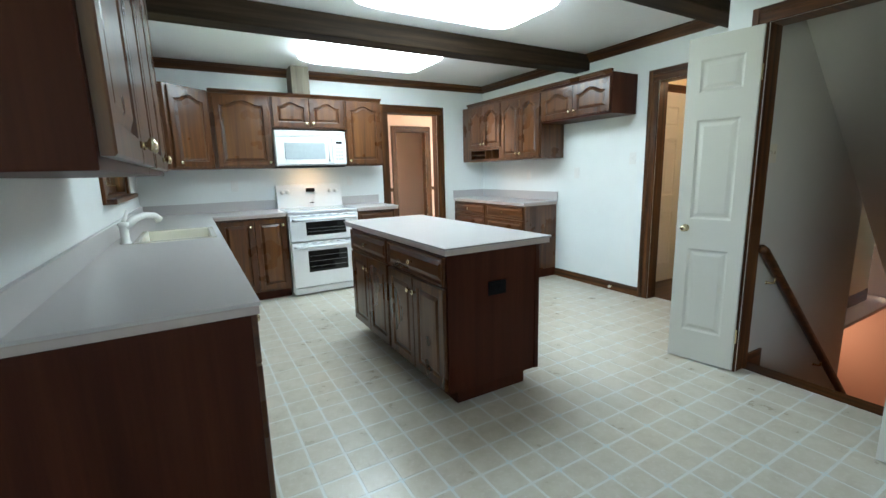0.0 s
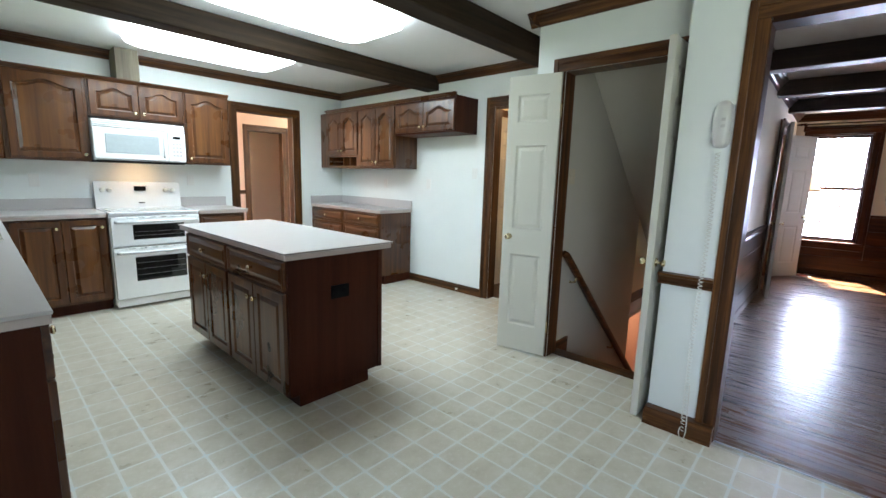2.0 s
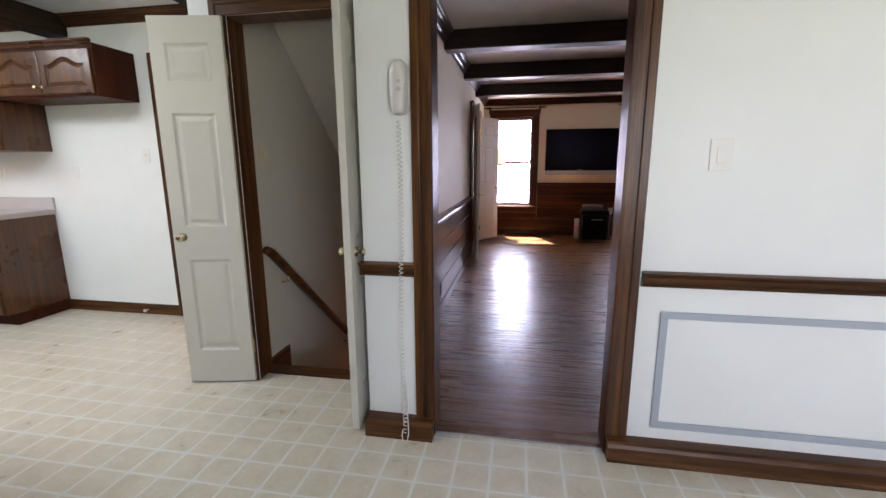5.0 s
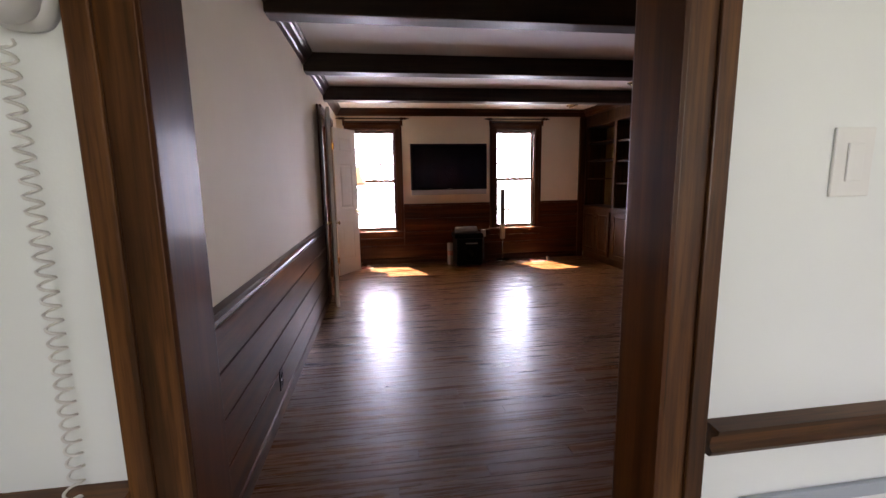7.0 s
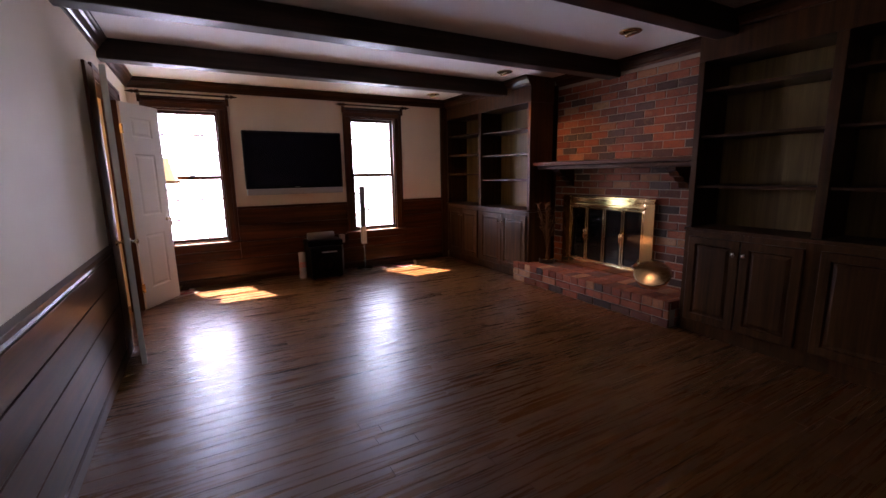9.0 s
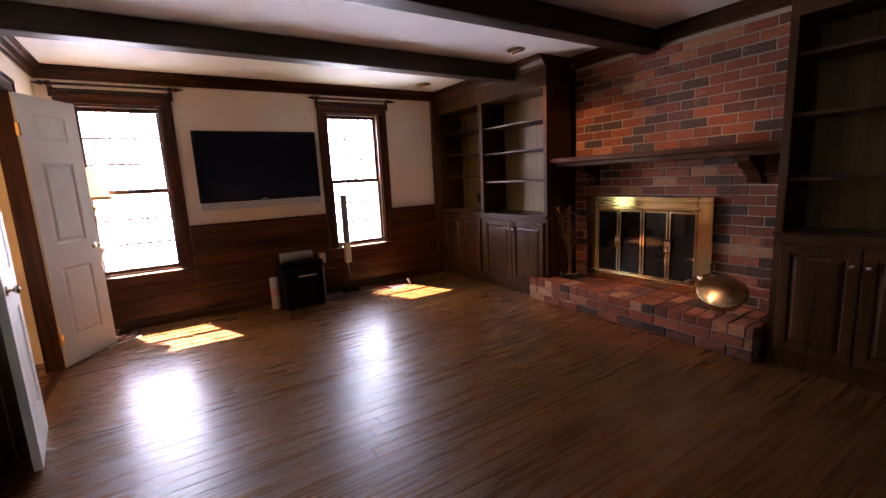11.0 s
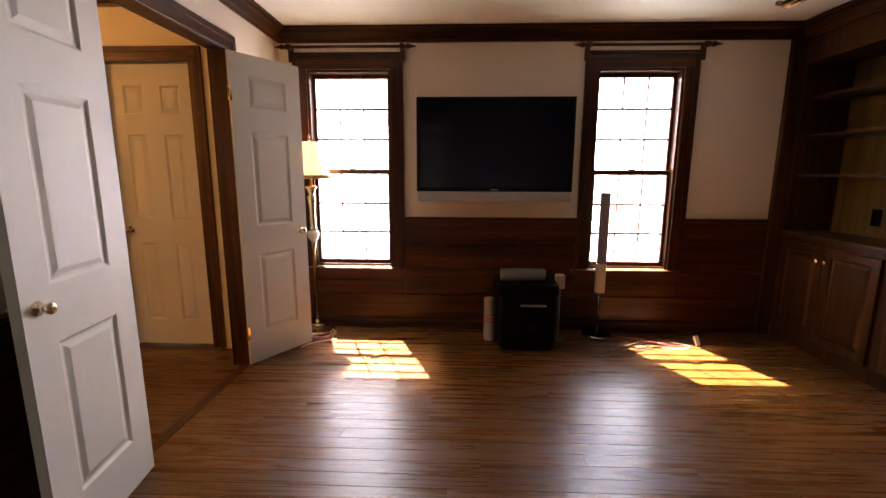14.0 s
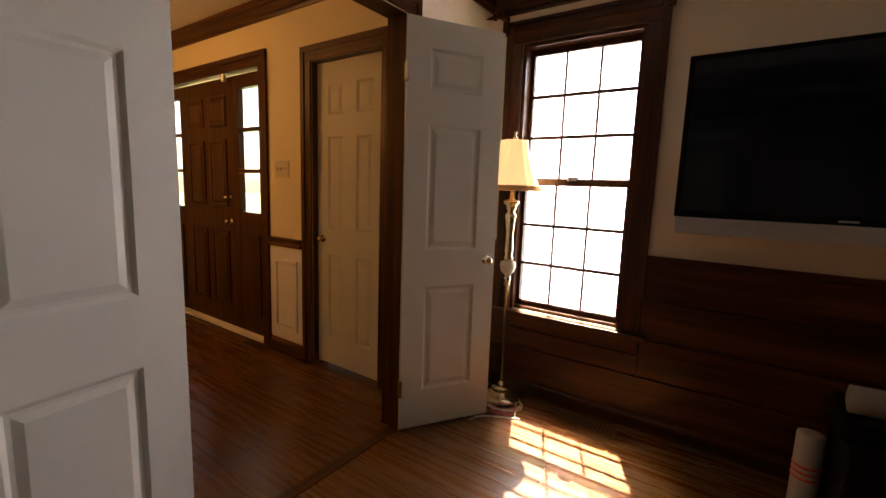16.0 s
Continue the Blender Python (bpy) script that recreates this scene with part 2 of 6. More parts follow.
def vinyl(name):
    m, nt, b = node_mat(name, 0.3, 0, 0.15)
    v = coords(nt, (1, 1, 1), True)
    n1, n2 = noise_of(nt, v, 9, 6, 0.65), noise_of(nt, v, 55, 4)
    base = ramp_of(nt, n1, [(0.25, (0.47, 0.42, 0.33)), (0.5, (0.55, 0.50, 0.41)), (0.75, (0.61, 0.565, 0.485))])
    base = mix_of(nt, base, (0.68, 0.66, 0.61), mix_of(nt, (0, 0, 0), (0.4, 0.4, 0.4), ramp_of(nt, n2, [(0.55, (0, 0, 0)), (0.75, (1, 1, 1))])))
    geo = nt.nodes.new("ShaderNodeNewGeometry")
    wave = nt.nodes.new("ShaderNodeVectorMath")
    wave.operation = "MULTIPLY_ADD"
    wave.inputs[1].default_value = (1 / 0.1525, 1 / 0.1525, 0)
    wave.inputs[2].default_value = (-2.385 / 0.1525, -0.052 / 0.1525, 0)
    cell = nt.nodes.new("ShaderNodeVectorMath")
    cell.operation = "FRACTION"
    mid = nt.nodes.new("ShaderNodeVectorMath")
    mid.operation = "SUBTRACT"
    mid.inputs[1].default_value = (0.5, 0.5, 0)
    size = nt.nodes.new("ShaderNodeVectorMath")
    size.operation = "LENGTH"
    nt.links.new(geo.outputs["Position"], wave.inputs[0])
    nt.links.new(wave.outputs[0], cell.inputs[0])
    nt.links.new(cell.outputs[0], mid.inputs[0])
    nt.links.new(mid.outputs[0], size.inputs[0])
    edge = ramp_of(nt, size.outputs["Value"], [(0.42, (0, 0, 0)), (0.58, (0.22, 0.22, 0.22)), (0.68, (0.9, 0.9, 0.9))])
    base = mix_of(nt, base, (0.66, 0.65, 0.60), edge)
    nt.links.new(base, b.inputs["Base Color"])
    bump_of(nt, b, n2, 0.2, 0.001)
    rough_of(nt, b, n1, 0.22, 0.38)
    return m


M_TILE = vinyl("beige_vinyl_tile")
M_JOINT = plain("pale_tile_joint", (0.66, 0.66, 0.62), 0.32, 0, 0.1, 0.04)
M_CLOVER = plain("blue_grey_clover", (0.60, 0.66, 0.66), 0.3)
M_PLANK = wood("oak_floor_plank", (0.090, 0.030, 0.006), (0.114, 0.040, 0.008), (0.150, 0.059, 0.013), "y", 0.27, 0.0, 1.0, True, 0.12, 0.15, 0.62, (0.235, 0.335))
M_PLANKGAP = plain("floor_seam", (0.055, 0.020, 0.005), 0.6)


def brick_mat(name):
    m, nt, b = node_mat(name, 0.85)
    info = nt.nodes.new("ShaderNodeObjectInfo")
    v = coords(nt, (1, 1, 1), True)
    tone = ramp_of(nt, info.outputs["Random"], [(0.0, (0.040, 0.030, 0.027)), (0.16, (0.075, 0.036, 0.026)), (0.28, (0.16, 0.042, 0.018)), (0.62, (0.25, 0.062, 0.023)), (0.90, (0.32, 0.092, 0.034)), (1.0, (0.42, 0.24, 0.12))])
    n = noise_of(nt, v, 22, 6, 0.7)
    base = mix_of(nt, tone, (0.08, 0.055, 0.05), mix_of(nt, (0, 0, 0), (0.6, 0.6, 0.6), ramp_of(nt, n, [(0.5, (0, 0, 0)), (0.75, (1, 1, 1))])))
    base = mix_of(nt, base, (0.40, 0.26, 0.14), mix_of(nt, (0, 0, 0), (0.4, 0.4, 0.4), ramp_of(nt, noise_of(nt, v, 9, 5, 0.7), [(0.56, (0, 0, 0)), (0.72, (1, 1, 1))])))
    base = mix_of(nt, base, (0.03, 0.02, 0.018), mix_of(nt, (0, 0, 0), (0.5, 0.5, 0.5), ramp_of(nt, noise_of(nt, v, 48, 5, 0.7), [(0.54, (0, 0, 0)), (0.7, (1, 1, 1))])))
    nt.links.new(base, b.inputs["Base Color"])
    bump_of(nt, b, n, 0.8, 0.009)
    return m


M_BRICK = brick_mat("red_brick")
M_MORTAR = paint("grey_mortar", (0.40, 0.33, 0.26), 0.9, 0.3, 0.6, 120)


def leafy(name, a, c):
    m, nt, b = node_mat(name, 0.6)
    g = nt.nodes.new("ShaderNodeNewGeometry")
    nt.links.new(ramp_of(nt, g.outputs["Random Per Island"], [(0, a), (1, c)]), b.inputs["Base Color"])
    return m


M_LEAF = leafy("green_leaves", (0.035, 0.09, 0.02), (0.11, 0.19, 0.05))
M_AZALEA = leafy("pink_blossoms", (0.45, 0.05, 0.09), (0.75, 0.22, 0.28))
M_SOIL = paint("lawn_soil", (0.10, 0.14, 0.05), 0.9, 0.4, 0.6, 30)
M_BARK = wood("tree_bark", (0.03, 0.022, 0.016), (0.07, 0.05, 0.036), (0.12, 0.09, 0.07), "z", 0.9, 0.0)

# ---- shape helpers ----


def thing(name, loc=(0, 0, 0), rz=0.0, label="", category="", group="", kind=""):
    ob = new(name)
    ob.empty_display_size = 0.1
    ob.matrix_basis = pose(*loc, 0, 0, rz)
    return tagged(ob, label, category, group, kind)


def part(name, bm, material, parent=None, label="", smooth=False):
    me = bpy.data.meshes.new(name)
    bmesh.ops.recalc_face_normals(bm, faces=bm.faces[:])
    bm.to_mesh(me)
    bm.free()
    for m in material if isinstance(material, (list, tuple)) else (material,):
        me.materials.append(m)
    if smooth:
        me.shade_smooth()
    ob = new(name, me)
    ob.parent = parent
    if label:
        ob["label"] = label
    return ob


def box(bm, x0, x1, y0, y1, z0, z1, bev=0.0, slot=0):
    vs = [bm.verts.new((x, y, z)) for x in (x0, x1) for y in (y0, y1) for z in (z0, z1)]
    fs = [bm.faces.new([vs[i] for i in f]) for f in ((0, 1, 3, 2), (4, 6, 7, 5), (0, 4, 5, 1), (2, 3, 7, 6), (0, 2, 6, 4), (1, 5, 7, 3))]
    if bev:
        r = bmesh.ops.bevel(bm, geom=list({e for f in fs for e in f.edges}), offset=bev, segments=2, affect="EDGES", profile=0.6)
        fs = r["faces"] + [f for f in fs if f.is_valid]
    for f in fs:
        f.material_index = slot
    return bm


def boxes(*rows, bev=0.0):
    bm = bmesh.new()
    for r in rows:
        box(bm, *r, bev=bev)
    return bm


def lathe(bm, profile, seg=20, at=(0, 0, 0), axis="z"):
    rings = []
    for r, h in profile:
        ring = []
        for i in range(seg):
            a = 2 * math.pi * i / seg
            c, s = r * math.cos(a), r * math.sin(a)
            p = {"z": (c, s, h), "y": (c, h, s), "x": (h, c, s)}[axis]
            ring.append(bm.verts.new(Vector(at) + Vector(p)))
        rings.append(ring)
    for a, b in zip(rings, rings[1:]):
        for i in range(seg):
            bm.faces.new((a[i], a[(i + 1) % seg], b[(i + 1) % seg], b[i]))
    bm.faces.new(rings[0])
    bm.faces.new(rings[-1])
    return bm


def tube(bm, pts, r, seg=8):
    pts = [Vector(p) for p in pts]
    rings = []
    for i, p in enumerate(pts):
        d = (pts[min(i + 1, len(pts) - 1)] - pts[max(i - 1, 0)]).normalized()
        u = d.cross(Vector((0.31, 0.2, 0.93))).normalized()
        w = d.cross(u)
        rr = r[i] if isinstance(r, (list, tuple)) else r
        rings.append([bm.verts.new(p + rr * (math.cos(2 * math.pi * k / seg) * u + math.sin(2 * math.pi * k / seg) * w)) for k in range(seg)])
    for a, b in zip(rings, rings[1:]):
        for k in range(seg):
            bm.faces.new((a[k], a[(k + 1) % seg], b[(k + 1) % seg], b[k]))
    bm.faces.new(rings[0])
    bm.faces.new(rings[-1])
    return bm


def extrude_profile(bm, profile, a, b, out):
    """A moulding: profile of (out from the wall, height) swept from a to b (x, y, z)."""
    a, b, out = Vector(a), Vector(b), Vector((*out, 0)).normalized()
    la, lb = ([bm.verts.new(p + o * out + Vector((0, 0, h))) for o, h in profile] for p in (a, b))
    n = len(profile)
    for i in range(n):
        bm.faces.new((la[i], la[(i + 1) % n], lb[(i + 1) % n], lb[i]))
    bm.faces.new(la)
    bm.faces.new(lb[::-1])
    return bm


def moulding(name, profile, a, b, out, material, parent=None, label="", category="trim"):
    ob = part(name, extrude_profile(bmesh.new(), profile, a, b, out), material, parent)
    if parent is None:
        tagged(ob, label, category, kind="structure")
    return ob


CROWN = [(0, 0), (0.012, 0), (0.018, 0.018), (0.03, 0.026), (0.05, 0.062), (0.066, 0.07), (0.07, 0.085), (0.085, 0.09), (0.085, 0.105), (0, 0.105)]
RAIL = [(0, 0), (0.018, 0.002), (0.024, 0.012), (0.016, 0.022), (0.02, 0.042), (0.034, 0.052), (0.036, 0.062), (0.0, 0.066)]
BASE = [(0, 0), (0.018, 0), (0.018, 0.065), (0.014, 0.078), (0.006, 0.088), (0, 0.09)]


def casing(name, side, lo, hi, z0, z1, face, out, width=0.088, material=None, label="dark-stained wooden door casing"):
    """Trim round an opening in a wall. side: axis along the wall; lo..hi the opening; face: the wall's plane; out: -1 or 1."""
    t = thing(name, (0, 0, 0), 0, label, "trim", kind="structure")
    mats = material or (M_TRIM_X, M_TRIM_Y, M_TRIM_Z)
    f0, f1, f2 = face + out * 0.001, face + out * 0.014, face + out * 0.022

    def leg(nm, a0, a1, b0, b1, mt, inner):
        bm = bmesh.new()
        for p0, p1, q0, q1, d in ((a0, a1, b0, b1, f1),):
            if side == "x":
                box(bm, p0, p1, min(f0, d), max(f0, d), q0, q1, 0.004)
            else:
                box(bm, min(f0, d), max(f0, d), p0, p1, q0, q1, 0.004)
        c0, c1, e0, e1 = inner
        if side == "x":
            box(bm, c0, c1, min(f1, f2), max(f1, f2), e0, e1, 0.003)
        else:
            box(bm, min(f1, f2), max(f1, f2), c0, c1, e0, e1, 0.003)
        part(nm, bm, mt, t)

    w = width
    leg("side_casing", lo - w, lo, z0, z1, mats[2], (lo - w, lo - w * 0.6, z0, z1 + w))
    leg("side_casing", hi, hi + w, z0, z1, mats[2], (hi + w * 0.6, hi + w, z0, z1 + w))
    leg("head_casing", lo - w, hi + w, z1, z1 + w, mats[0] if side == "x" else mats[1], (lo - w * 0.6, hi + w * 0.6, z1 + w * 0.6, z1 + w))
    return t


def jamb(name, side, lo, hi, z1, f0, f1, material=None, thick=0.02, label="dark-stained wooden door jamb"):
    """Lining of an opening through a wall from f0 to f1."""
    mats = material or (M_TRIM_X, M_TRIM_Y, M_TRIM_Z)
    t = thing(name, (0, 0, 0), 0, label, "door jamb", kind="structure")
    f0, f1 = f0 + 0.0015, f1 - 0.0015
    for nm, a0, a1, b0, b1, mt in (("side_jamb", lo - thick, lo + 0.004, 0.001, z1, mats[2]), ("side_jamb", hi - 0.004, hi + thick, 0.001, z1, mats[2]), ("head_jamb", lo + 0.004, hi - 0.004, z1 - 0.004, z1 + thick, mats[0])):
        part(nm, boxes((a0, a1, f0, f1, b0, b1) if side == "x" else (f0, f1, a0, a1, b0, b1), bev=0.002), mt, t)
    return t


def wall_x(name, y0, y1, x0, x1, z0, z1, holes, material, label, category="wall"):
    """A wall along x, from x0 to x1, thick from y0 to y1; holes: (x0, x1, z0, z1), in order along x."""
    bm = bmesh.new()
    at = x0
    for a, b, c, d in holes:
        box(bm, at, a, y0, y1, z0, z1)
        if c > 0.001:
            box(bm, a, b, y0, y1, z0, c)
        if d < z1:
            box(bm, a, b, y0, y1, d, z1)
        at = b
    box(bm, at, x1, y0, y1, z0, z1)
    return tagged(part(name, bm, material), label, category, kind="structure")


def wall_y(name, x0, x1, y0, y1, z0, z1, holes, material, label, category="wall"):
    bm = bmesh.new()
    at = y0
    for a, b, c, d in holes:
        box(bm, x0, x1, at, a, z0, z1)
        if c > 0.001:
            box(bm, x0, x1, a, b, z0, c)
        if d < z1:
            box(bm, x0, x1, a, b, d, z1)
        at = b
    box(bm, x0, x1, at, y1, z0, z1)
    return tagged(part(name, bm, material), label, category, kind="structure")


def slab(name, x0, x1, y0, y1, z0, z1, material, label, category, bev=0.0):
    return tagged(part(name, boxes((x0, x1, y0, y1, z0, z1), bev=bev), material), label, category, kind="structure")

# ---- the large structure ----
ZK, ZF, ZH = 2.46, 2.41, 2.50
FRONT_DOOR = (2.12, 3.78)
W1, W2, WZ = (-0.395, 0.275), (-2.66, -2.0), (0.53, 2.11)

slab("floor_kitchen", -1.72, 2.732, -3.32, 5.48, -0.12, -0.0008, M_JOINT, "pale printed vinyl floor with light joints", "floor")
slab("floor_kitchen_entry", 2.732, 3.2, 0.505, 5.48, -0.12, -0.0008, M_JOINT, "pale printed vinyl floor with light joints", "floor")
slab("floor_kitchen_side", 3.2, 4.12, 1.56, 5.48, -0.12, -0.0008, M_JOINT, "pale printed vinyl floor with light joints", "floor")
slab("floor_family", 2.732, 9.06, -4.3, 0.60, -0.13, -0.006, M_PLANKGAP, "dark seam bed of the oak plank floor", "floor")
slab("floor_hall", 6.4, 8.52, 0.60, 4.52, -0.13, -0.006, M_PLANKGAP, "dark seam bed of the hall plank floor", "floor")
slab("floor_back_hall", 4.12, 6.1, 1.56, 3.07, -0.12, 0.0, wood("back_hall_floor", (0.05, 0.018, 0.008), (0.11, 0.045, 0.02), (0.17, 0.075, 0.03), "x", 0.3, 0.3), "red-brown wooden back hall floor", "floor")
slab("floor_dining", -0.3, 5.4, 5.48, 8.3, -0.12, 0.0, wood("dining_floor", (0.05, 0.018, 0.008), (0.11, 0.045, 0.02), (0.17, 0.075, 0.03), "x", 0.3, 0.3), "red-brown wooden dining room floor", "floor")

tagged(part("ceiling_kitchen", boxes((-1.72, 2.73, -3.32, 5.48, ZK, ZK + 0.1), (2.73, 4.12, 0.49, 5.48, ZK, ZK + 0.1)), M_CEIL), "white textured kitchen ceiling", "ceiling", kind="structure")
slab("ceiling_family", 2.83, 9.06, -4.35, 0.60, ZF, ZF + 0.1, M_CEIL, "white family room ceiling between dark beams", "ceiling")
slab("ceiling_hall", 6.4, 8.52, 0.602, 4.52, ZH, ZH + 0.1, M_CEIL, "white entrance hall ceiling", "ceiling")
slab("ceiling_back_hall", 4.12, 6.1, 1.562, 3.07, ZK, ZK + 0.1, M_CEIL, "white back hall ceiling", "ceiling")
slab("ceiling_dining", -0.3, 5.4, 5.48, 8.3, ZK, ZK + 0.1, M_CEIL, "white dining room ceiling", "ceiling")

wall_y("wall_kitchen_left", -0.363, -0.243, 1.472, 5.48, -0.1, ZK, [(3.40, 4.50, 1.165, 2.115)], M_WALL_K, "white painted kitchen wall above the sink counter")
wall_x("wall_kitchen_back", 5.36, 5.48, -0.243, 4.0, -0.1, ZK, [(2.50, 3.225, 0, 2.05)], M_WALL_K, "white painted kitchen wall behind the range")
wall_y("wall_kitchen_right", 4.0, 4.12, 1.56, 5.48, -0.1, ZK, [(1.84, 2.60, 0, 2.05)], M_WALL_K, "white painted kitchen wall beside the back hall door")
wall_y("wall_stair_front", 3.065, 3.20, 0.511, 1.56, -0.1, ZK, [(0.58, 1.34, 0, 2.05)], M_WALL_K, "white painted wall round the stair doors")
slab("wall_stair_return", 3.20, 4.0, 1.49, 1.56, -0.1, ZK, M_WALL_K, "white painted return wall of the stair", "wall")
wall_y("wall_doorway", 2.72, 2.83, -3.2, 0.51, -0.1, ZK, [(-0.655, 0.236, 0, 2.075)], M_WALL_K, "white painted wall with the family room doorway")
slab("wall_phone_return", 2.83, 3.065, 0.486, 0.511, -0.1, ZK, M_WALL_K, "white painted return wall beside the stair door", "wall")
wall_x("wall_breakfast_rear", -3.32, -3.2, -1.72, 2.83, -0.1, ZK, [], M_WALL_K, "white painted rear breakfast wall")
wall_y("wall_breakfast_left", -1.72, -1.6, -3.2, 1.472, -0.1, ZK, [(-2.75, -1.05, 0.80, 2.10)], M_WALL_K, "white painted breakfast wall with a window opening")
wall_x("wall_breakfast_end", 1.472, 1.59, -1.72, -0.363, -0.1, ZK, [], M_WALL_K, "white painted end wall of the breakfast room")
slab("wall_kitchen_left_head", -0.363, -0.243, 0.80, 1.4715, 1.29, ZK, M_WALL_K, "white painted wall head behind the upper cabinet", "wall")
slab("cabinet_end_panel", -0.36, 0.338, 1.452, 1.4705, 0.0, 0.8735, M_CABEND, "plain cherry end panel of the sink cabinets", "trim", 0.003)

wall_x("wall_family_left", 0.485, 0.60, 3.065, 8.92, -0.1, ZF, [(7.05, 8.11, 0, 2.05)], M_WALL_F, "off-white family room wall above dark wainscot")
slab("wall_family_left_end", 2.83, 3.065, 0.460, 0.4855, -0.1, ZF, M_WALL_F, "off-white family room wall beside the doorway", "wall")
wall_y("wall_family_windows", 8.92, 9.06, -4.35, 0.60, -0.1, ZF, [(*W2, *WZ), (*W1, *WZ)], M_WALL_F, "cream family room wall with two windows")
wall_x("wall_family_right", -4.35, -4.23, 2.83, 8.92, -0.1, ZF, [], M_FAM_Z, "dark wooden wall behind the bookcases")
# out of view; dark wood chosen only to lessen light bounced into the room
slab("wall_family_rear_skin", 2.83, 2.84, -4.23, -0.70, 0.0, ZF, M_FAM_Z, "unseen rear wall skin of the family room, dark to cut bounced light", "wall")

wall_y("wall_hall_front", 8.40, 8.52, 0.602, 4.52, -0.1, ZH, [(0.90, 1.53, 0, 2.05), (*FRONT_DOOR, 0, 2.10)], M_WALL_H, "warm cream hall wall with closet and front doors")
wall_x("wall_hall_far", 4.40, 4.52, 6.52, 8.40, -0.1, ZH, [], M_WALL_H, "warm cream far hall wall")
wall_y("wall_hall_inner", 6.40, 6.52, 0.602, 4.52, -0.1, ZH, [], M_WALL_H, "warm cream inner hall wall")
slab("wall_closet_back", 8.86, 8.91, 0.602, 1.9, 0, ZH, M_WALL_H, "closet back wall", "wall")

wall_x("wall_back_hall_left", 2.95, 3.07, 4.12, 6.1, -0.1, ZK, [], M_WALL_H, "warm cream back hall wall")
slab("wall_back_hall_end", 6.0, 6.12, 1.57, 2.95, -0.1, ZK, M_WALL_H, "warm cream back hall end wall", "wall")
slab("wall_back_hall_right", 4.12, 6.0, 1.561, 1.60, 0, ZK, M_WALL_H, "warm cream back hall side wall", "wall")

wall_x("wall_dining_far", 7.20, 7.32, -0.3, 5.4, -0.1, ZK, [(3.44, 4.02, 0, 2.0)], M_WALL_D, "salmon pink dining room wall with a doorway")
slab("wall_dining_passage", 2.4, 5.3, 8.15, 8.27, -0.1, ZK, M_TAN, "tan wall beyond the dining room doorway", "wall")
slab("wall_dining_left", -0.3, -0.2, 5.48, 8.15, -0.1, ZK, M_WALL_D, "salmon pink dining room side wall", "wall")
slab("wall_dining_right", 5.3, 5.4, 5.48, 8.15, -0.1, ZK, M_WALL_D, "salmon pink dining room end wall", "wall")

# stair well
SLOPE = 0.87
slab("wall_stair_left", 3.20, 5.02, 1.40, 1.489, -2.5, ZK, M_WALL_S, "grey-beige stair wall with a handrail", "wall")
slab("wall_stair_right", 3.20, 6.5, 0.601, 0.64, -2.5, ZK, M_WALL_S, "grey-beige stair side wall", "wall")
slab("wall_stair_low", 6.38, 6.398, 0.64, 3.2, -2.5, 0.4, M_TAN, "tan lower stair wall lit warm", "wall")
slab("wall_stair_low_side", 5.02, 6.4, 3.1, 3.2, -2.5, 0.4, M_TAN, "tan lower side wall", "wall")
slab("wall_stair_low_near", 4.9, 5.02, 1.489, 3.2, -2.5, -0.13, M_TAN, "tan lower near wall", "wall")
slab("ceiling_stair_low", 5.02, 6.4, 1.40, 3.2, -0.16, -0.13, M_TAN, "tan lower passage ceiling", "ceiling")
slab("floor_stair_low", 3.2, 6.5, 0.60, 3.2, -2.6, -2.5, M_REDDISH, "red-brown carpeted lower floor", "floor")
bm = bmesh.new()
prof = [(3.62, 2.17), (6.4, 2.17 - SLOPE * 2.78), (6.4, ZK), (3.62, ZK)]
va, vb = ([bm.verts.new((x, y, z)) for x, z in prof] for y in (0.641, 1.399))
for i in range(4):
    bm.faces.new((va[i], va[(i + 1) % 4], vb[(i + 1) % 4], vb[i]))
bm.faces.new(va), bm.faces.new(vb)
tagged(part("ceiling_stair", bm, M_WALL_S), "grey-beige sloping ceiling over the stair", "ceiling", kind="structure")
stairs = thing("stairs", (3.26, 0.641, 0), 0, "carpeted stair flight going down behind the doors", "stairs", kind="structure")
for i in range(12):
    part("step", boxes((i * 0.218, i * 0.218 + 0.25, 0.0, 0.757, -0.19 * (i + 1) - 0.2, -0.19 * (i + 1)), bev=0.006), M_REDDISH, stairs)
slab("stair_nosing", 3.150, 3.275, 0.641, 1.399, -0.19, 0.002, M_TRIM_Y, "dark wooden stair nosing", "trim", 0.004)
slab("stair_skirt", 3.202, 3.50, 1.385, 1.3995, -0.15, 0.035, M_TRIM_X, "dark wooden skirting at the stair head", "trim")

# beams
for y0, y1 in ((3.41, 3.60), (1.80, 1.985)):
    tagged(part("ceiling_beam", boxes((-0.242, 3.999, y0, y1, 2.30, ZK - 0.001), bev=0.012), M_BEAM), "dark rough-sawn wooden kitchen ceiling beam", "beam", "kitchen ceiling beams", "structure")
for x0, x1, y0 in ((3.45, 3.60, -3.51), (4.75, 4.90, -3.51), (6.05, 6.20, -3.92), (7.36, 7.50, -3.51)):
    tagged(part("ceiling_beam", boxes((x0, x1, y0, 0.484, 2.25, ZF - 0.001), bev=0.01), M_BEAM_Y), "dark stained wooden family room ceiling beam", "beam", "family room ceiling beams", "structure")

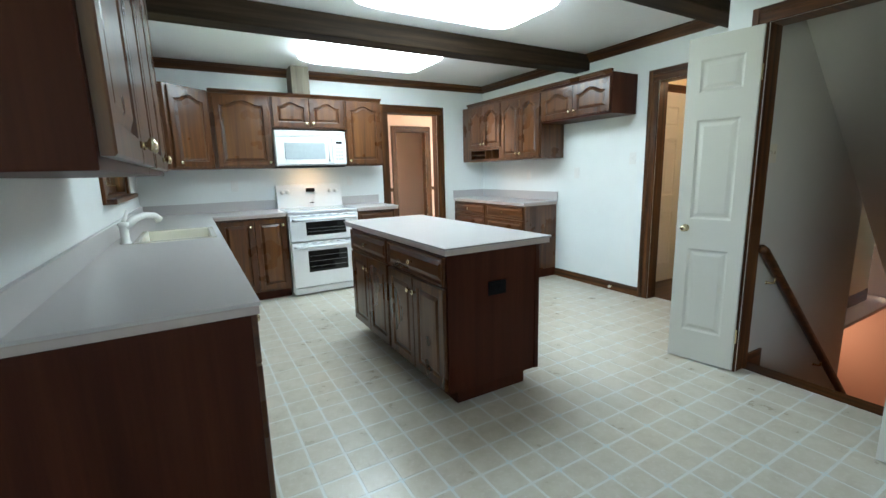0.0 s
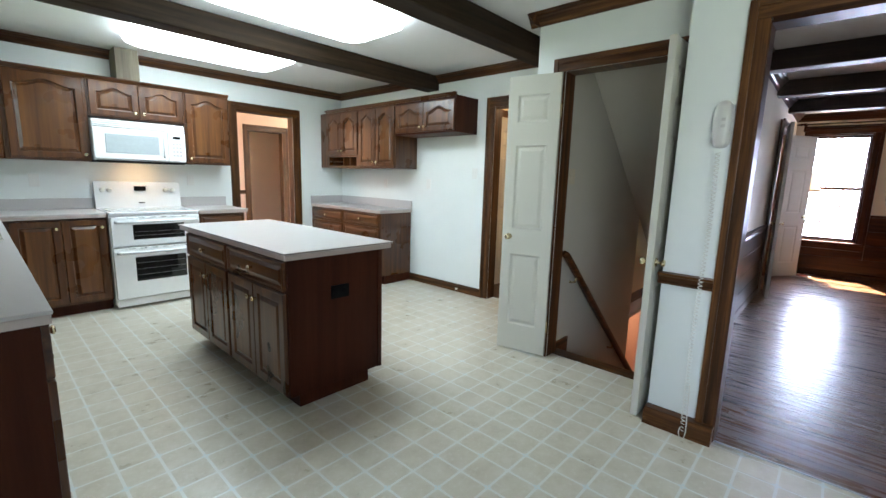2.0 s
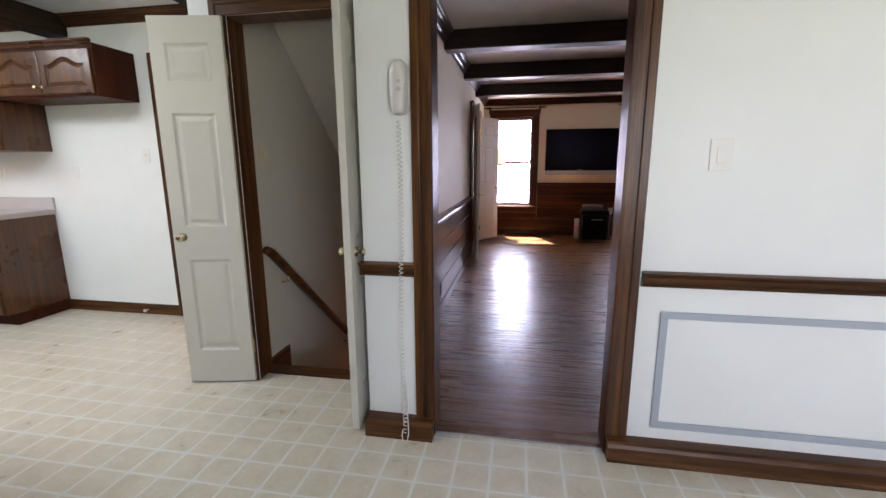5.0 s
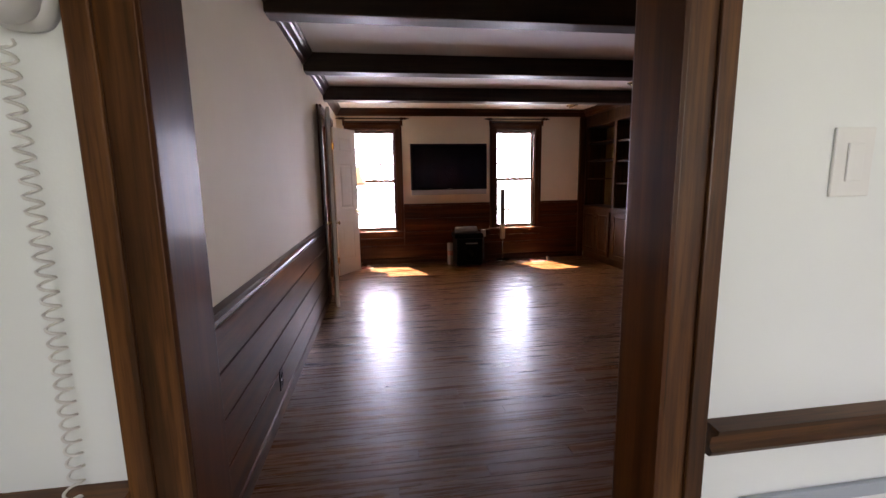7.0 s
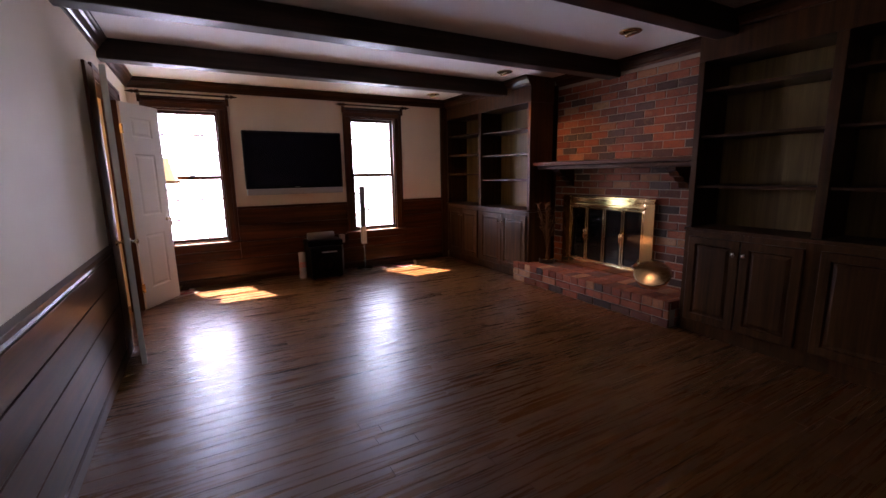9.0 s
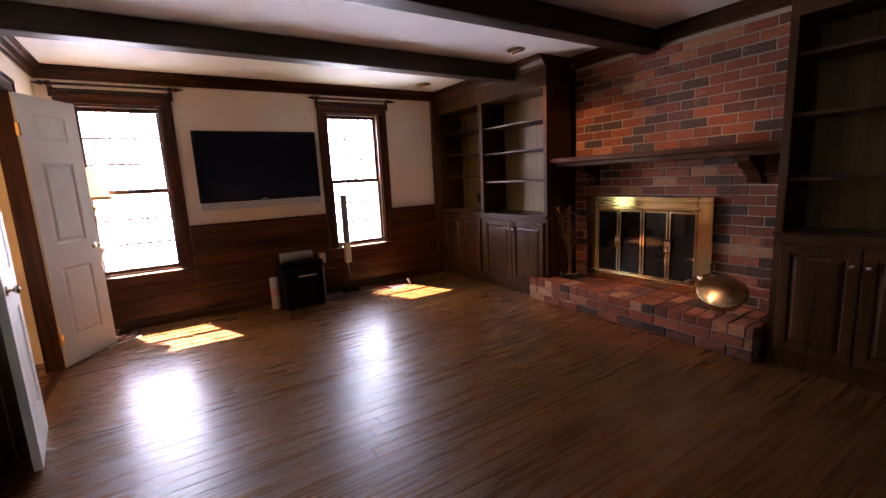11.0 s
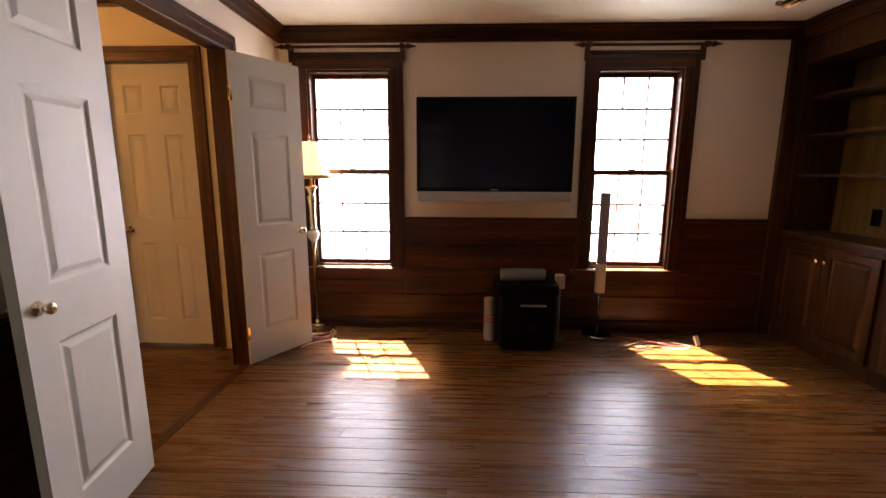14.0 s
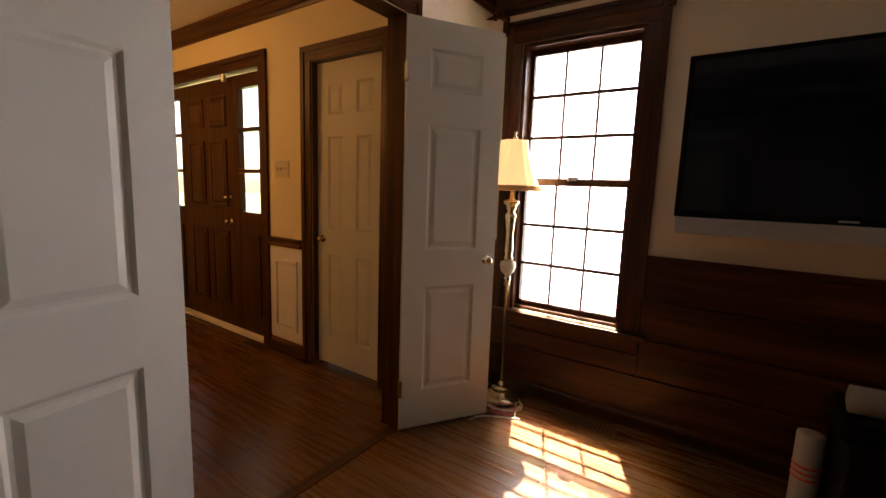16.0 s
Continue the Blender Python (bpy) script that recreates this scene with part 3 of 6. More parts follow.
# crown, rails, bases
KC = [(o * 0.8, h * 0.8) for o, h in CROWN]
zk = ZK - 0.085
for a, b, o, m in (((-0.243, 5.36), (4.0, 5.36), (0, -1), M_TRIM_X), ((4.0, 5.36), (4.0, 1.56), (-1, 0), M_TRIM_Y), ((4.0, 1.56), (2.995, 1.56), (0, 1), M_TRIM_X), ((3.065, 1.63), (3.065, 0.51), (-1, 0), M_TRIM_Y), ((3.065, 0.511), (2.65, 0.511), (0, 1), M_TRIM_X), ((2.72, 0.58), (2.72, -3.2), (-1, 0), M_TRIM_Y), ((-0.243, 5.36), (-0.243, 0.8), (1, 0), M_TRIM_Y)):
    moulding("crown_trim", KC, (*a, zk), (*b, zk), o, m, None, "dark-stained wooden kitchen crown moulding")
zf = ZF - 0.106
for a, b, o, m in (((8.92, 0.485), (8.92, -3.52), (-1, 0), M_FAM_Y), ((2.84, 0.485), (8.92, 0.485), (0, -1), M_FAM_X)):
    moulding("crown_trim", CROWN, (*a, zf), (*b, zf), o, m, None, "dark-stained wooden family room crown moulding")
for a, b, o, m in (((8.40, 0.602), (8.40, 4.4), (-1, 0), M_TRIM_Y), ((6.52, 4.4), (8.4, 4.4), (0, -1), M_TRIM_X)):
    moulding("crown_trim", CROWN, (*a, ZH - 0.106), (*b, ZH - 0.106), o, m, None, "dark-stained wooden hall crown moulding")
moulding("crown_trim", CROWN, (-0.2, 7.2, ZK - 0.106), (5.3, 7.2, ZK - 0.106), (0, -1), M_TRIM_X, None, "dark-stained wooden dining crown moulding")
moulding("chair_rail", RAIL, (2.72, -0.70, 0.785), (2.72, -3.2, 0.785), (-1, 0), M_TRIM_Y, None, "dark-stained wooden chair rail in the kitchen", "chair rail")
moulding("chair_rail", RAIL, (2.72, 0.525, 0.785), (2.72, 0.268, 0.785), (-1, 0), M_TRIM_Y, None, "short dark wooden chair rail below the telephone", "chair rail")
moulding("chair_rail", RAIL, (2.86, 0.485, 0.80), (6.72, 0.485, 0.80), (0, -1), M_FAM_X, None, "dark glossy wooden chair rail in the family room", "chair rail")
moulding("chair_rail", RAIL, (8.40, 1.64, 0.80), (8.40, 2.03, 0.80), (-1, 0), M_TRIM_Y, None, "dark wooden chair rail in the hall", "chair rail")
moulding("chair_rail", RAIL, (-0.2, 7.2, 0.96), (3.338, 7.2, 0.96), (0, -1), M_TRIM_X, None, "dark wooden chair rail in the dining room", "chair rail")
moulding("chair_rail", RAIL, (4.122, 7.2, 0.96), (5.3, 7.2, 0.96), (0, -1), M_TRIM_X, None, "dark wooden chair rail in the dining room", "chair rail")
for a, b, o, m in (((4.0, 3.845), (4.0, 2.69), (-1, 0), M_TRIM_Y), ((8.92, 0.485), (8.92, -3.5), (-1, 0), M_FAM_Y), ((2.86, 0.485), (6.96, 0.485), (0, -1), M_FAM_X), ((8.40, 1.62), (8.40, 2.03), (-1, 0), M_TRIM_Y), ((8.2, 0.485), (8.92, 0.485), (0, -1), M_FAM_X), ((3.065, 1.56), (3.065, 1.43), (-1, 0), M_TRIM_Y)):
    moulding("baseboard", BASE, (*a, 0.0), (*b, 0.0), o, m, None, "dark-stained wooden baseboard", "baseboard")

DEEP_BASE = [(0, 0), (0.076, 0), (0.076, 0.012), (0.070, 0.018), (0.070, 0.066), (0.062, 0.080), (0.050, 0.088), (0, 0.09)]
for a, b in (((2.72, 0.511), (2.72, 0.183)), ((2.72, -0.602), (2.72, -3.2))):
    moulding("baseboard", DEEP_BASE, (*a, 0.0), (*b, 0.0), (-1, 0), M_TRIM_Y, None, "deep dark-stained wooden baseboard beside the doorway", "baseboard")

# openings
casing("doorway_casing", "y", -0.602, 0.183, 0.0, 2.05, 2.72, -1, 0.086)
casing("doorway_casing", "y", -0.602, 0.226, 0.0, 2.05, 2.84, 1, 0.088, (M_FAM_X, M_FAM_Y, M_FAM_Z))
jamb("doorway_jamb", "y", -0.600, 0.183, 2.03, 2.705, 2.842, (M_FAM_Y, M_FAM_Y, M_FAM_Z), 0.05)
casing("stair_casing", "y", 0.58, 1.34, 0.0, 2.05, 3.065, -1, 0.085)
jamb("stair_jamb", "y", 0.58, 1.34, 2.05, 3.066, 3.20)
casing("back_hall_casing", "y", 1.84, 2.60, 0.0, 2.05, 4.0, -1, 0.10)
jamb("back_hall_jamb", "y", 1.84, 2.60, 2.05, 4.0, 4.12)
casing("dining_casing", "x", 2.50, 3.225, 0.0, 2.05, 5.36, -1, 0.10)
jamb("dining_jamb", "x", 2.50, 3.225, 2.05, 5.36, 5.48)
casing("dining_far_casing", "x", 3.44, 4.02, 0.0, 2.0, 7.2, -1, 0.10)
jamb("dining_far_jamb", "x", 3.44, 4.02, 2.0, 7.2, 7.32)
casing("hall_casing", "x", 7.05, 8.11, 0.0, 2.05, 0.485, -1, 0.088, (M_FAM_X, M_FAM_Y, M_FAM_Z))
jamb("hall_jamb", "x", 7.05, 8.11, 2.05, 0.485, 0.602, (M_FAM_X, M_FAM_Y, M_FAM_Z))
casing("closet_casing", "y", 0.90, 1.53, 0.0, 2.05, 8.40, -1, 0.095)
jamb("closet_jamb", "y", 0.90, 1.53, 2.05, 8.40, 8.52)
slab("doorway_threshold", 2.7235, 2.7315, -0.594, 0.177, -0.004, 0.006, M_SILVER, "thin metal threshold strip between vinyl and wood", "threshold", 0.002)
slab("hall_threshold", 7.05, 8.11, 0.49, 0.55, -0.004, 0.003, M_FAM_X, "flat wooden strip in the hall floor", "threshold")


def window(name, y0, y1, z0, z1, label):
    """A double-hung window in the wall at x = 8.92..9.06 with stained frame, sill and curtain rod."""
    t = thing(name, (8.92, (y0 + y1) / 2, z0), 0, label, "window", kind="structure")
    w, h = (y1 - y0) / 2, z1 - z0
    part("window_frame", boxes((0.0, 0.14, -w, -w + 0.022, 0, h), (0.0, 0.14, w - 0.022, w, 0, h), (0.0, 0.14, -w + 0.022, w - 0.022, h - 0.022, h), (0.02, 0.14, -w + 0.022, w - 0.022, 0, 0.02), bev=0.002), M_FAM_Z, t)
    for s0, s1, xf in ((0.0 + 0.02, h / 2 + 0.012, 0.045), (h / 2 - 0.012, h - 0.022, 0.075)):
        iw = w - 0.022
        sash = part("sash", boxes((xf, xf + 0.028, -iw, -iw + 0.022, s0, s1), (xf, xf + 0.028, iw - 0.022, iw, s0, s1), (xf, xf + 0.028, -iw + 0.022, iw - 0.022, s0, s0 + 0.034), (xf, xf + 0.028, -iw + 0.022, iw - 0.022, s1 - 0.034, s1), bev=0.002), M_FAM_Z, t)
        gy0, gy1, gz0, gz1 = -iw + 0.022, iw - 0.022, s0 + 0.034, s1 - 0.034
        for i in (1, 2):
            y = gy0 + (gy1 - gy0) * i / 3
            part("muntin", boxes((xf - 0.002, xf + 0.012, y - 0.0055, y + 0.0055, gz0, gz1)), M_FAM_Z, sash)
            z = gz0 + (gz1 - gz0) * i / 3
            part("muntin", boxes((xf - 0.003, xf + 0.011, gy0, gy1, z - 0.009, z + 0.009)), M_FAM_Z, sash)
        pane = part("pane", boxes((xf + 0.014, xf + 0.017, gy0, gy1, gz0, gz1)), M_GLASS, sash)
        pane.visible_shadow = False
    part("meeting_rail", boxes((0.0455, 0.104, -w + 0.0225, w - 0.0225, h / 2 - 0.0165, h / 2 + 0.0165), bev=0.003), M_FAM_Y, t)
    part("sash_lock", boxes((0.03, 0.05, -0.03, 0.03, h / 2 + 0.005, h / 2 + 0.03), bev=0.004), M_STEEL, t)
    c = 0.10
    for s in (-1, 1):
        a, b = sorted((s * w, s * (w + c)))
        part("side_casing", boxes((-0.018, -0.001, a, b, -0.03, h + 0.0), bev=0.004), M_FAM_Z, t)
        a, b = sorted((s * (w + c * 0.62), s * (w + c)))
        part("casing_band", boxes((-0.028, -0.017, a, b, -0.03, h + c), bev=0.004), M_FAM_Z, t)
    part("head_casing", boxes((-0.018, -0.001, -w - c, w + c, h, h + c), (-0.028, -0.017, -w - c * 0.6, w + c * 0.6, h + c * 0.62, h + c), (-0.045, 0.0, -w - c - 0.01, w + c + 0.01, h + c, h + c + 0.018), bev=0.004), M_FAM_Y, t)
    part("window_sill", boxes((-0.055, 0.045, -w - c - 0.03, w + c + 0.03, -0.03, -0.001), bev=0.006), M_FAM_Y, t)
    part("apron", boxes((-0.02, -0.001, -w - c, w + c, -0.11, -0.031), bev=0.004), M_FAM_Y, t)
    zr = h + c + 0.045
    rod = part("curtain_rod", tube(bmesh.new(), [(-0.085, -w - c - 0.01, zr), (-0.085, w + c + 0.01, zr)], 0.011), M_FAM_Y, t, "dark wooden curtain rod", True)
    for s in (-1, 1):
        y = s * (w + c)
        bm = lathe(bmesh.new(), [(0.006, 0), (0.020, 0.012), (0.010, 0.022), (0.022, 0.04), (0.014, 0.055), (0.003, 0.105)], 12)
        bmesh.ops.transform(bm, matrix=pose(-0.085, y + s * 0.008, zr, -90 * s), verts=bm.verts)
        part("finial", bm, M_FAM_Y, rod, "", True)
        part("rod_bracket", boxes((-0.10, -0.028, y - 0.014, y + 0.014, zr - 0.02, zr + 0.02), (-0.05, -0.028, y - 0.018, y + 0.018, zr - 0.10, zr + 0.015), bev=0.005), M_FAM_Z, rod)
    return t


window("window_1", *W1, *WZ, "double-hung window in dark-stained frame, lamp beside it")
window("window_2", *W2, *WZ, "double-hung window in dark-stained frame, speaker before it")

# dark horizontal board wainscot of the family room
wain = thing("wainscot_windows", (0, 0, 0), 0, "dark brown horizontal board wainscot below the windows", "wainscot", kind="structure")
edges = [0.09, 0.30, 0.51, 0.72, 0.925]
for z0, z1 in zip(edges, edges[1:]):
    cuts = [(-3.5, 0.484)] if z1 < 0.40 else [(-3.5, W2[0] - 0.102), (W2[1] + 0.102, W1[0] - 0.102), (W1[1] + 0.102, 0.484)]
    if 0.40 < z1 < 0.53:
        cuts = [(-3.5, W2[0] - 0.102), (W2[0] - 0.10, W2[1] + 0.10), (W2[1] + 0.102, W1[0] - 0.102), (W1[0] - 0.10, W1[1] + 0.10), (W1[1] + 0.102, 0.484)]
    for a, b in cuts:
        top = min(z1, 0.418) if (0.40 < z1 < 0.53 and b - a < 0.98 and a > -2.9) and (abs(a - (W1[0] - 0.10)) < 0.01 or abs(a - (W2[0] - 0.10)) < 0.01) else z1
        part("board", boxes((8.902, 8.919, a, b, z0 + 0.004, top - 0.004), bev=0.003), M_FAM_Y, wain)
for a, b in ((-3.5, W2[0] - 0.102), (W2[1] + 0.102, W1[0] - 0.102), (W1[1] + 0.102, 0.484)):
    part("cap", boxes((8.888, 8.919, a, b, 0.926, 0.955), bev=0.005), M_FAM_Y, wain)
    part("backing", boxes((8.915, 8.9195, a + 0.001, b - 0.001, 0.091, 0.925)), M_BEAM_Y, wain)
for a, b in (W1, W2):
    part("backing", boxes((8.915, 8.9195, a - 0.099, b + 0.099, 0.091, 0.417)), M_BEAM_Y, wain)
wain = thing("wainscot_left", (0, 0, 0), 0, "dark brown glossy horizontal board wainscot below the chair rail", "wainscot", kind="structure")
edges = [0.09, 0.27, 0.45, 0.63, 0.798]
for z0, z1 in zip(edges, edges[1:]):
    part("board", boxes((3.07, 6.72, 0.468, 0.4845, z0 + 0.004, z1 - 0.004), bev=0.003), M_FAM_X, wain)
part("backing", boxes((3.07, 6.72, 0.480, 0.4848, 0.091, 0.797)), M_BEAM, wain)
part("end_stile", boxes((6.725, 6.96, 0.464, 0.4845, 0.0, 2.10), bev=0.004), M_FAM_Z, wain)

# grey painted panel frame on the kitchen wall
pf = thing("wall_panel_moulding", (2.72, 0, 0), 0, "grey-blue painted picture-frame moulding on white wainscot", "trim", kind="structure")
for r in ((-0.012, -0.001, -2.3, -0.785, 0.650, 0.680), (-0.012, -0.001, -2.3, -0.785, 0.146, 0.176), (-0.012, -0.001, -0.815, -0.785, 0.176, 0.650), (-0.012, -0.001, -2.3, -2.27, 0.176, 0.650)):
    part("strip", boxes(r, bev=0.003), M_GREY, pf)
pf = thing("wall_panel_moulding", (8.40, 0, 0), 0, "cream picture-frame moulding below the hall chair rail", "trim", kind="structure")
part("backing", boxes((-0.006, -0.001, 1.63, 2.02, 0.10, 0.79)), M_WAIN, pf)
for r in ((-0.02, -0.006, 1.69, 1.96, 0.68, 0.71), (-0.02, -0.006, 1.69, 1.96, 0.18, 0.21), (-0.02, -0.006, 1.69, 1.72, 0.21, 0.68), (-0.02, -0.006, 1.93, 1.96, 0.21, 0.68)):
    part("strip", boxes(r, bev=0.005), M_WAIN, pf)

# ---- kitchen things ----


def panel_loops(bm, loops, back=True):
    rows = [[bm.verts.new(p) for p in lp] for lp in loops]
    n = len(rows[0])
    for a, b in zip(rows, rows[1:]):
        for i in range(n):
            bm.faces.new((a[i], a[(i + 1) % n], b[(i + 1) % n], b[i]))
    bm.faces.new(rows[-1])
    if back:
        bm.faces.new(rows[0])


def arch_loop(x0, x1, z0, z1, y, arch, n=10):
    """A rectangle in the xz plane whose top edge rises in a cathedral arch."""
    pts = [(x0, y, z0), (x1, y, z0)]
    for i in range(n + 1):
        u = i / n
        s = 0.5 - 0.5 * math.cos(2 * math.pi * min(max((u - 0.08) / 0.84, 0), 1))
        pts.append((x1 + (x0 - x1) * u, y, z1 - arch + arch * s))
    return pts


def raised_door(bm, x0, x1, z0, z1, y, t=0.02, arch=0.0, rail=0.055):
    """A framed raised-panel front, facing -y, with its back at y."""
    r = rail if min(x1 - x0, z1 - z0) > 0.2 else rail * 0.55
    f = y - t

    def lp(i, yy, a):
        return arch_loop(x0 + i, x1 - i, z0 + i, z1 - i, yy, a)

    panel_loops(bm, [lp(0, y, 0), lp(0, f + 0.003, 0), lp(0.004, f, 0), lp(r - 0.004, f, arch), lp(r, f + 0.010, arch), lp(r + 0.007, f + 0.012, arch), lp(r + 0.03, f + 0.002, arch * 0.9), lp(r + 0.034, f + 0.002, arch * 0.9)])
    # slot 1: the raised field takes the wood with the painted-in sheen
    for face in bm.faces:
        if all(v.co.y < f + 0.0025 and x0 + r + 0.02 < v.co.x < x1 - r - 0.02 for v in face.verts):
            face.material_index = 1


def knob(parent, x, y, z, mat=None, r=0.015):
    return part("knob", lathe(bmesh.new(), [(r * 0.55, 0), (r * 0.4, -0.006), (r * 0.4, -0.012), (r, -0.018), (r * 1.05, -0.024), (r * 0.6, -0.029)], 12, (x, y, z), "y"), mat or M_PALEBRASS, parent, "small brass knob", True)


def cabinet(name, loc, rz, w, h, d, fronts, label, z0=0.0, toe=False, open_box=None, group="", end=None, crown=False):
    """A cabinet unit, its front at y = 0 facing -y. fronts: (kind, x0, x1, z0, z1, arch, knob x, knob z)."""
    t = thing(name, loc, rz, label, "cabinet", group)
    b0 = 0.10 if toe else 0.0
    bm = bmesh.new()
    if open_box:
        ox0, ox1, oz0, oz1 = open_box
        box(bm, 0, w, 0.0, d, b0, oz0)
        box(bm, 0, w, 0.0, d, oz1, h)
        box(bm, 0, ox0, 0.0, d, oz0, oz1)
        box(bm, ox1, w, 0.0, d, oz0, oz1)
        box(bm, ox0, ox1, d - 0.02, d, oz0, oz1)
    else:
        box(bm, 0, w, 0, d, b0, h, 0.003)
    part("body", bm, end or M_CAB, t)
    if toe:
        part("toe_kick", boxes((0.0, w, 0.07, d, 0, b0)), M_CABEND, t)
    if crown:
        bm = extrude_profile(bmesh.new(), [(0, 0), (0.012, 0), (0.02, 0.015), (0.034, 0.024), (0.036, 0.036), (0, 0.036)], (0, 0, h - 0.012), (w, 0, h - 0.012), (0, -1))
        part("crown", bm, M_CABX, t)
    for kind, x0, x1, a, b, arch, kx, kz in fronts:
        bm = bmesh.new()
        raised_door(bm, x0 + 0.003, x1 - 0.003, a, b, -0.001, 0.02, arch, 0.055 if kind == "door" else 0.03)
        fr = part(kind, bm, (M_CAB, M_CABSHEEN) if kind == "door" else M_CABX, t)
        if kx is not None:
            knob(fr, kx, -0.021, kz)
    return t


def pair(w, z0, z1, arch=0.05, kz=None, x0=0.0, gap=0.012):
    """Two doors that meet in the middle, knobs low or high."""
    m = x0 + w / 2
    kz = kz if kz is not None else z0 + 0.06
    return [("door", x0 + gap, m, z0, z1, arch, m - 0.035, kz), ("door", m, x0 + w - gap, z0, z1, arch, m + 0.035, kz)]


# uppers on the sink wall, facing +x
UZ, UH = 1.305, 0.815
for y0, w in ((0.815, 0.86), (1.677, 0.90)):
    cabinet("upper_cabinet", (0.118, y0, UZ), 90, w, UH, 0.358, pair(w, 0.02, UH - 0.02, 0.05, 0.06), "cherry upper cabinet with arched raised-panel doors over the sink counter", group="upper cabinets", end=M_CABEND, crown=True)
# diagonal corner cabinet
cc = thing("corner_cabinet", (0, 0, 1.375), 0, "cherry corner upper cabinet with one arched door", "cabinet", "upper cabinets")
bm = bmesh.new()
foot = [(-0.241, 5.357), (-0.241, 4.72), (0.10, 4.72), (0.46, 5.035), (0.46, 5.357)]
va, vb = ([bm.verts.new((x, y, z)) for x, y in foot] for z in (0, 0.755))
for i in range(5):
    bm.faces.new((va[i], va[(i + 1) % 5], vb[(i + 1) % 5], vb[i]))
bm.faces.new(va), bm.faces.new(vb)
part("body", bm, M_CAB, cc)
bm = bmesh.new()
dl = math.hypot(0.36, 0.315)
raised_door(bm, 0.03, dl - 0.03, 0.02, 0.735, -0.001, 0.02, 0.05)
bmesh.ops.transform(bm, matrix=pose(0.10, 4.72, 0, 0, 0, math.degrees(math.atan2(0.315, 0.36))), verts=bm.verts)
cd = part("door", bm, (M_CAB, M_CABSHEEN), cc)
kb = lathe(bmesh.new(), [(0.008, 0), (0.006, -0.012), (0.015, -0.018), (0.016, -0.024), (0.009, -0.029)], 12, (0.075, -0.022, 0.06), "y")
bmesh.ops.transform(kb, matrix=pose(0.10, 4.72, 0, 0, 0, math.degrees(math.atan2(0.315, 0.36))), verts=kb.verts)
part("knob", kb, M_PALEBRASS, cd, "small brass knob", True)
# uppers on the range wall
cabinet("upper_cabinet", (0.462, 5.04, 1.375), 0, 0.572, 0.755, 0.318, [("door", 0.03, 0.55, 0.02, 0.735, 0.05, 0.525, 0.06)], "cherry upper cabinet with one arched door beside the microwave", group="upper cabinets", crown=True)
cabinet("upper_cabinet", (1.036, 5.04, 1.79), 0, 0.792, 0.34, 0.318, pair(0.792, 0.015, 0.325, 0.045, 0.06), "short cherry upper cabinet above the microwave", group="upper cabinets", crown=True)
cabinet("upper_cabinet", (1.83, 5.04, 1.385), 0, 0.448, 0.745, 0.318, [("door", 0.012, 0.436, 0.02, 0.725, 0.05, 0.04, 0.06)], "cherry upper cabinet with one arched door beside the dining doorway", group="upper cabinets", crown=True)
chase = thing("duct_chase", (1.385, 5.21, 2.13), 0, "unvarnished wooden duct box between cabinet and ceiling", "duct box")
part("panel", boxes((-0.095, 0.095, -0.11, 0.14, 0, 0.33), bev=0.004), wood("raw_wood", (0.10, 0.08, 0.06), (0.17, 0.14, 0.10), (0.24, 0.2, 0.15), "z", 0.6, 0.0), chase)
# uppers on the right wall, facing -x
cabinet("upper_cabinet", (3.65, 5.2, 1.41), -90, 0.73, 0.74, 0.348, pair(0.73, 0.17, 0.70, 0.05, 0.22), "cherry upper cabinet with arched doors over a wine cubby", open_box=(0.05, 0.68, 0.03, 0.145), group="upper cabinets", crown=True)
rk = thing("cubby_divider", (3.66, 4.835, 1.441), 0, "thin wooden shelves inside the wine cubby", "shelf")
part("shelf", boxes((0.0, 0.3, 0.0, 0.31, 0.052, 0.06)), M_CABX, rk)
part("upright", boxes((0.0, 0.3, -0.012, 0.0, 0.0, 0.112)), M_CAB, rk)
part("upright", boxes((0.0, 0.3, -0.16, -0.148, 0.0, 0.112)), M_CAB, rk)
cabinet("upper_cabinet", (3.65, 4.468, 1.41), -90, 0.71, 0.74, 0.348, pair(0.71, 0.02, 0.70, 0.05, 0.07), "cherry upper cabinet with two tall arched doors", group="upper cabinets", end=M_CAB, crown=True)
cabinet("upper_cabinet", (3.65, 3.756, 1.785), -90, 0.925, 0.365, 0.348, pair(0.925, 0.02, 0.325, 0.05, 0.07), "short cherry upper cabinet above the refrigerator space", group="upper cabinets", end=M_CABEND, crown=True)
slab("cabinet_filler", 3.655, 3.998, 5.201, 5.358, 1.41, 2.14, M_CAB, "plain cherry filler strip in the corner", "trim")

# base cabinets
BH = 0.872
def drawers(w, rows, x0=0.0):
    return [("drawer", x0 + 0.012, x0 + w - 0.012, a, b, 0.0, x0 + w / 2, (a + b) / 2) for a, b in rows]


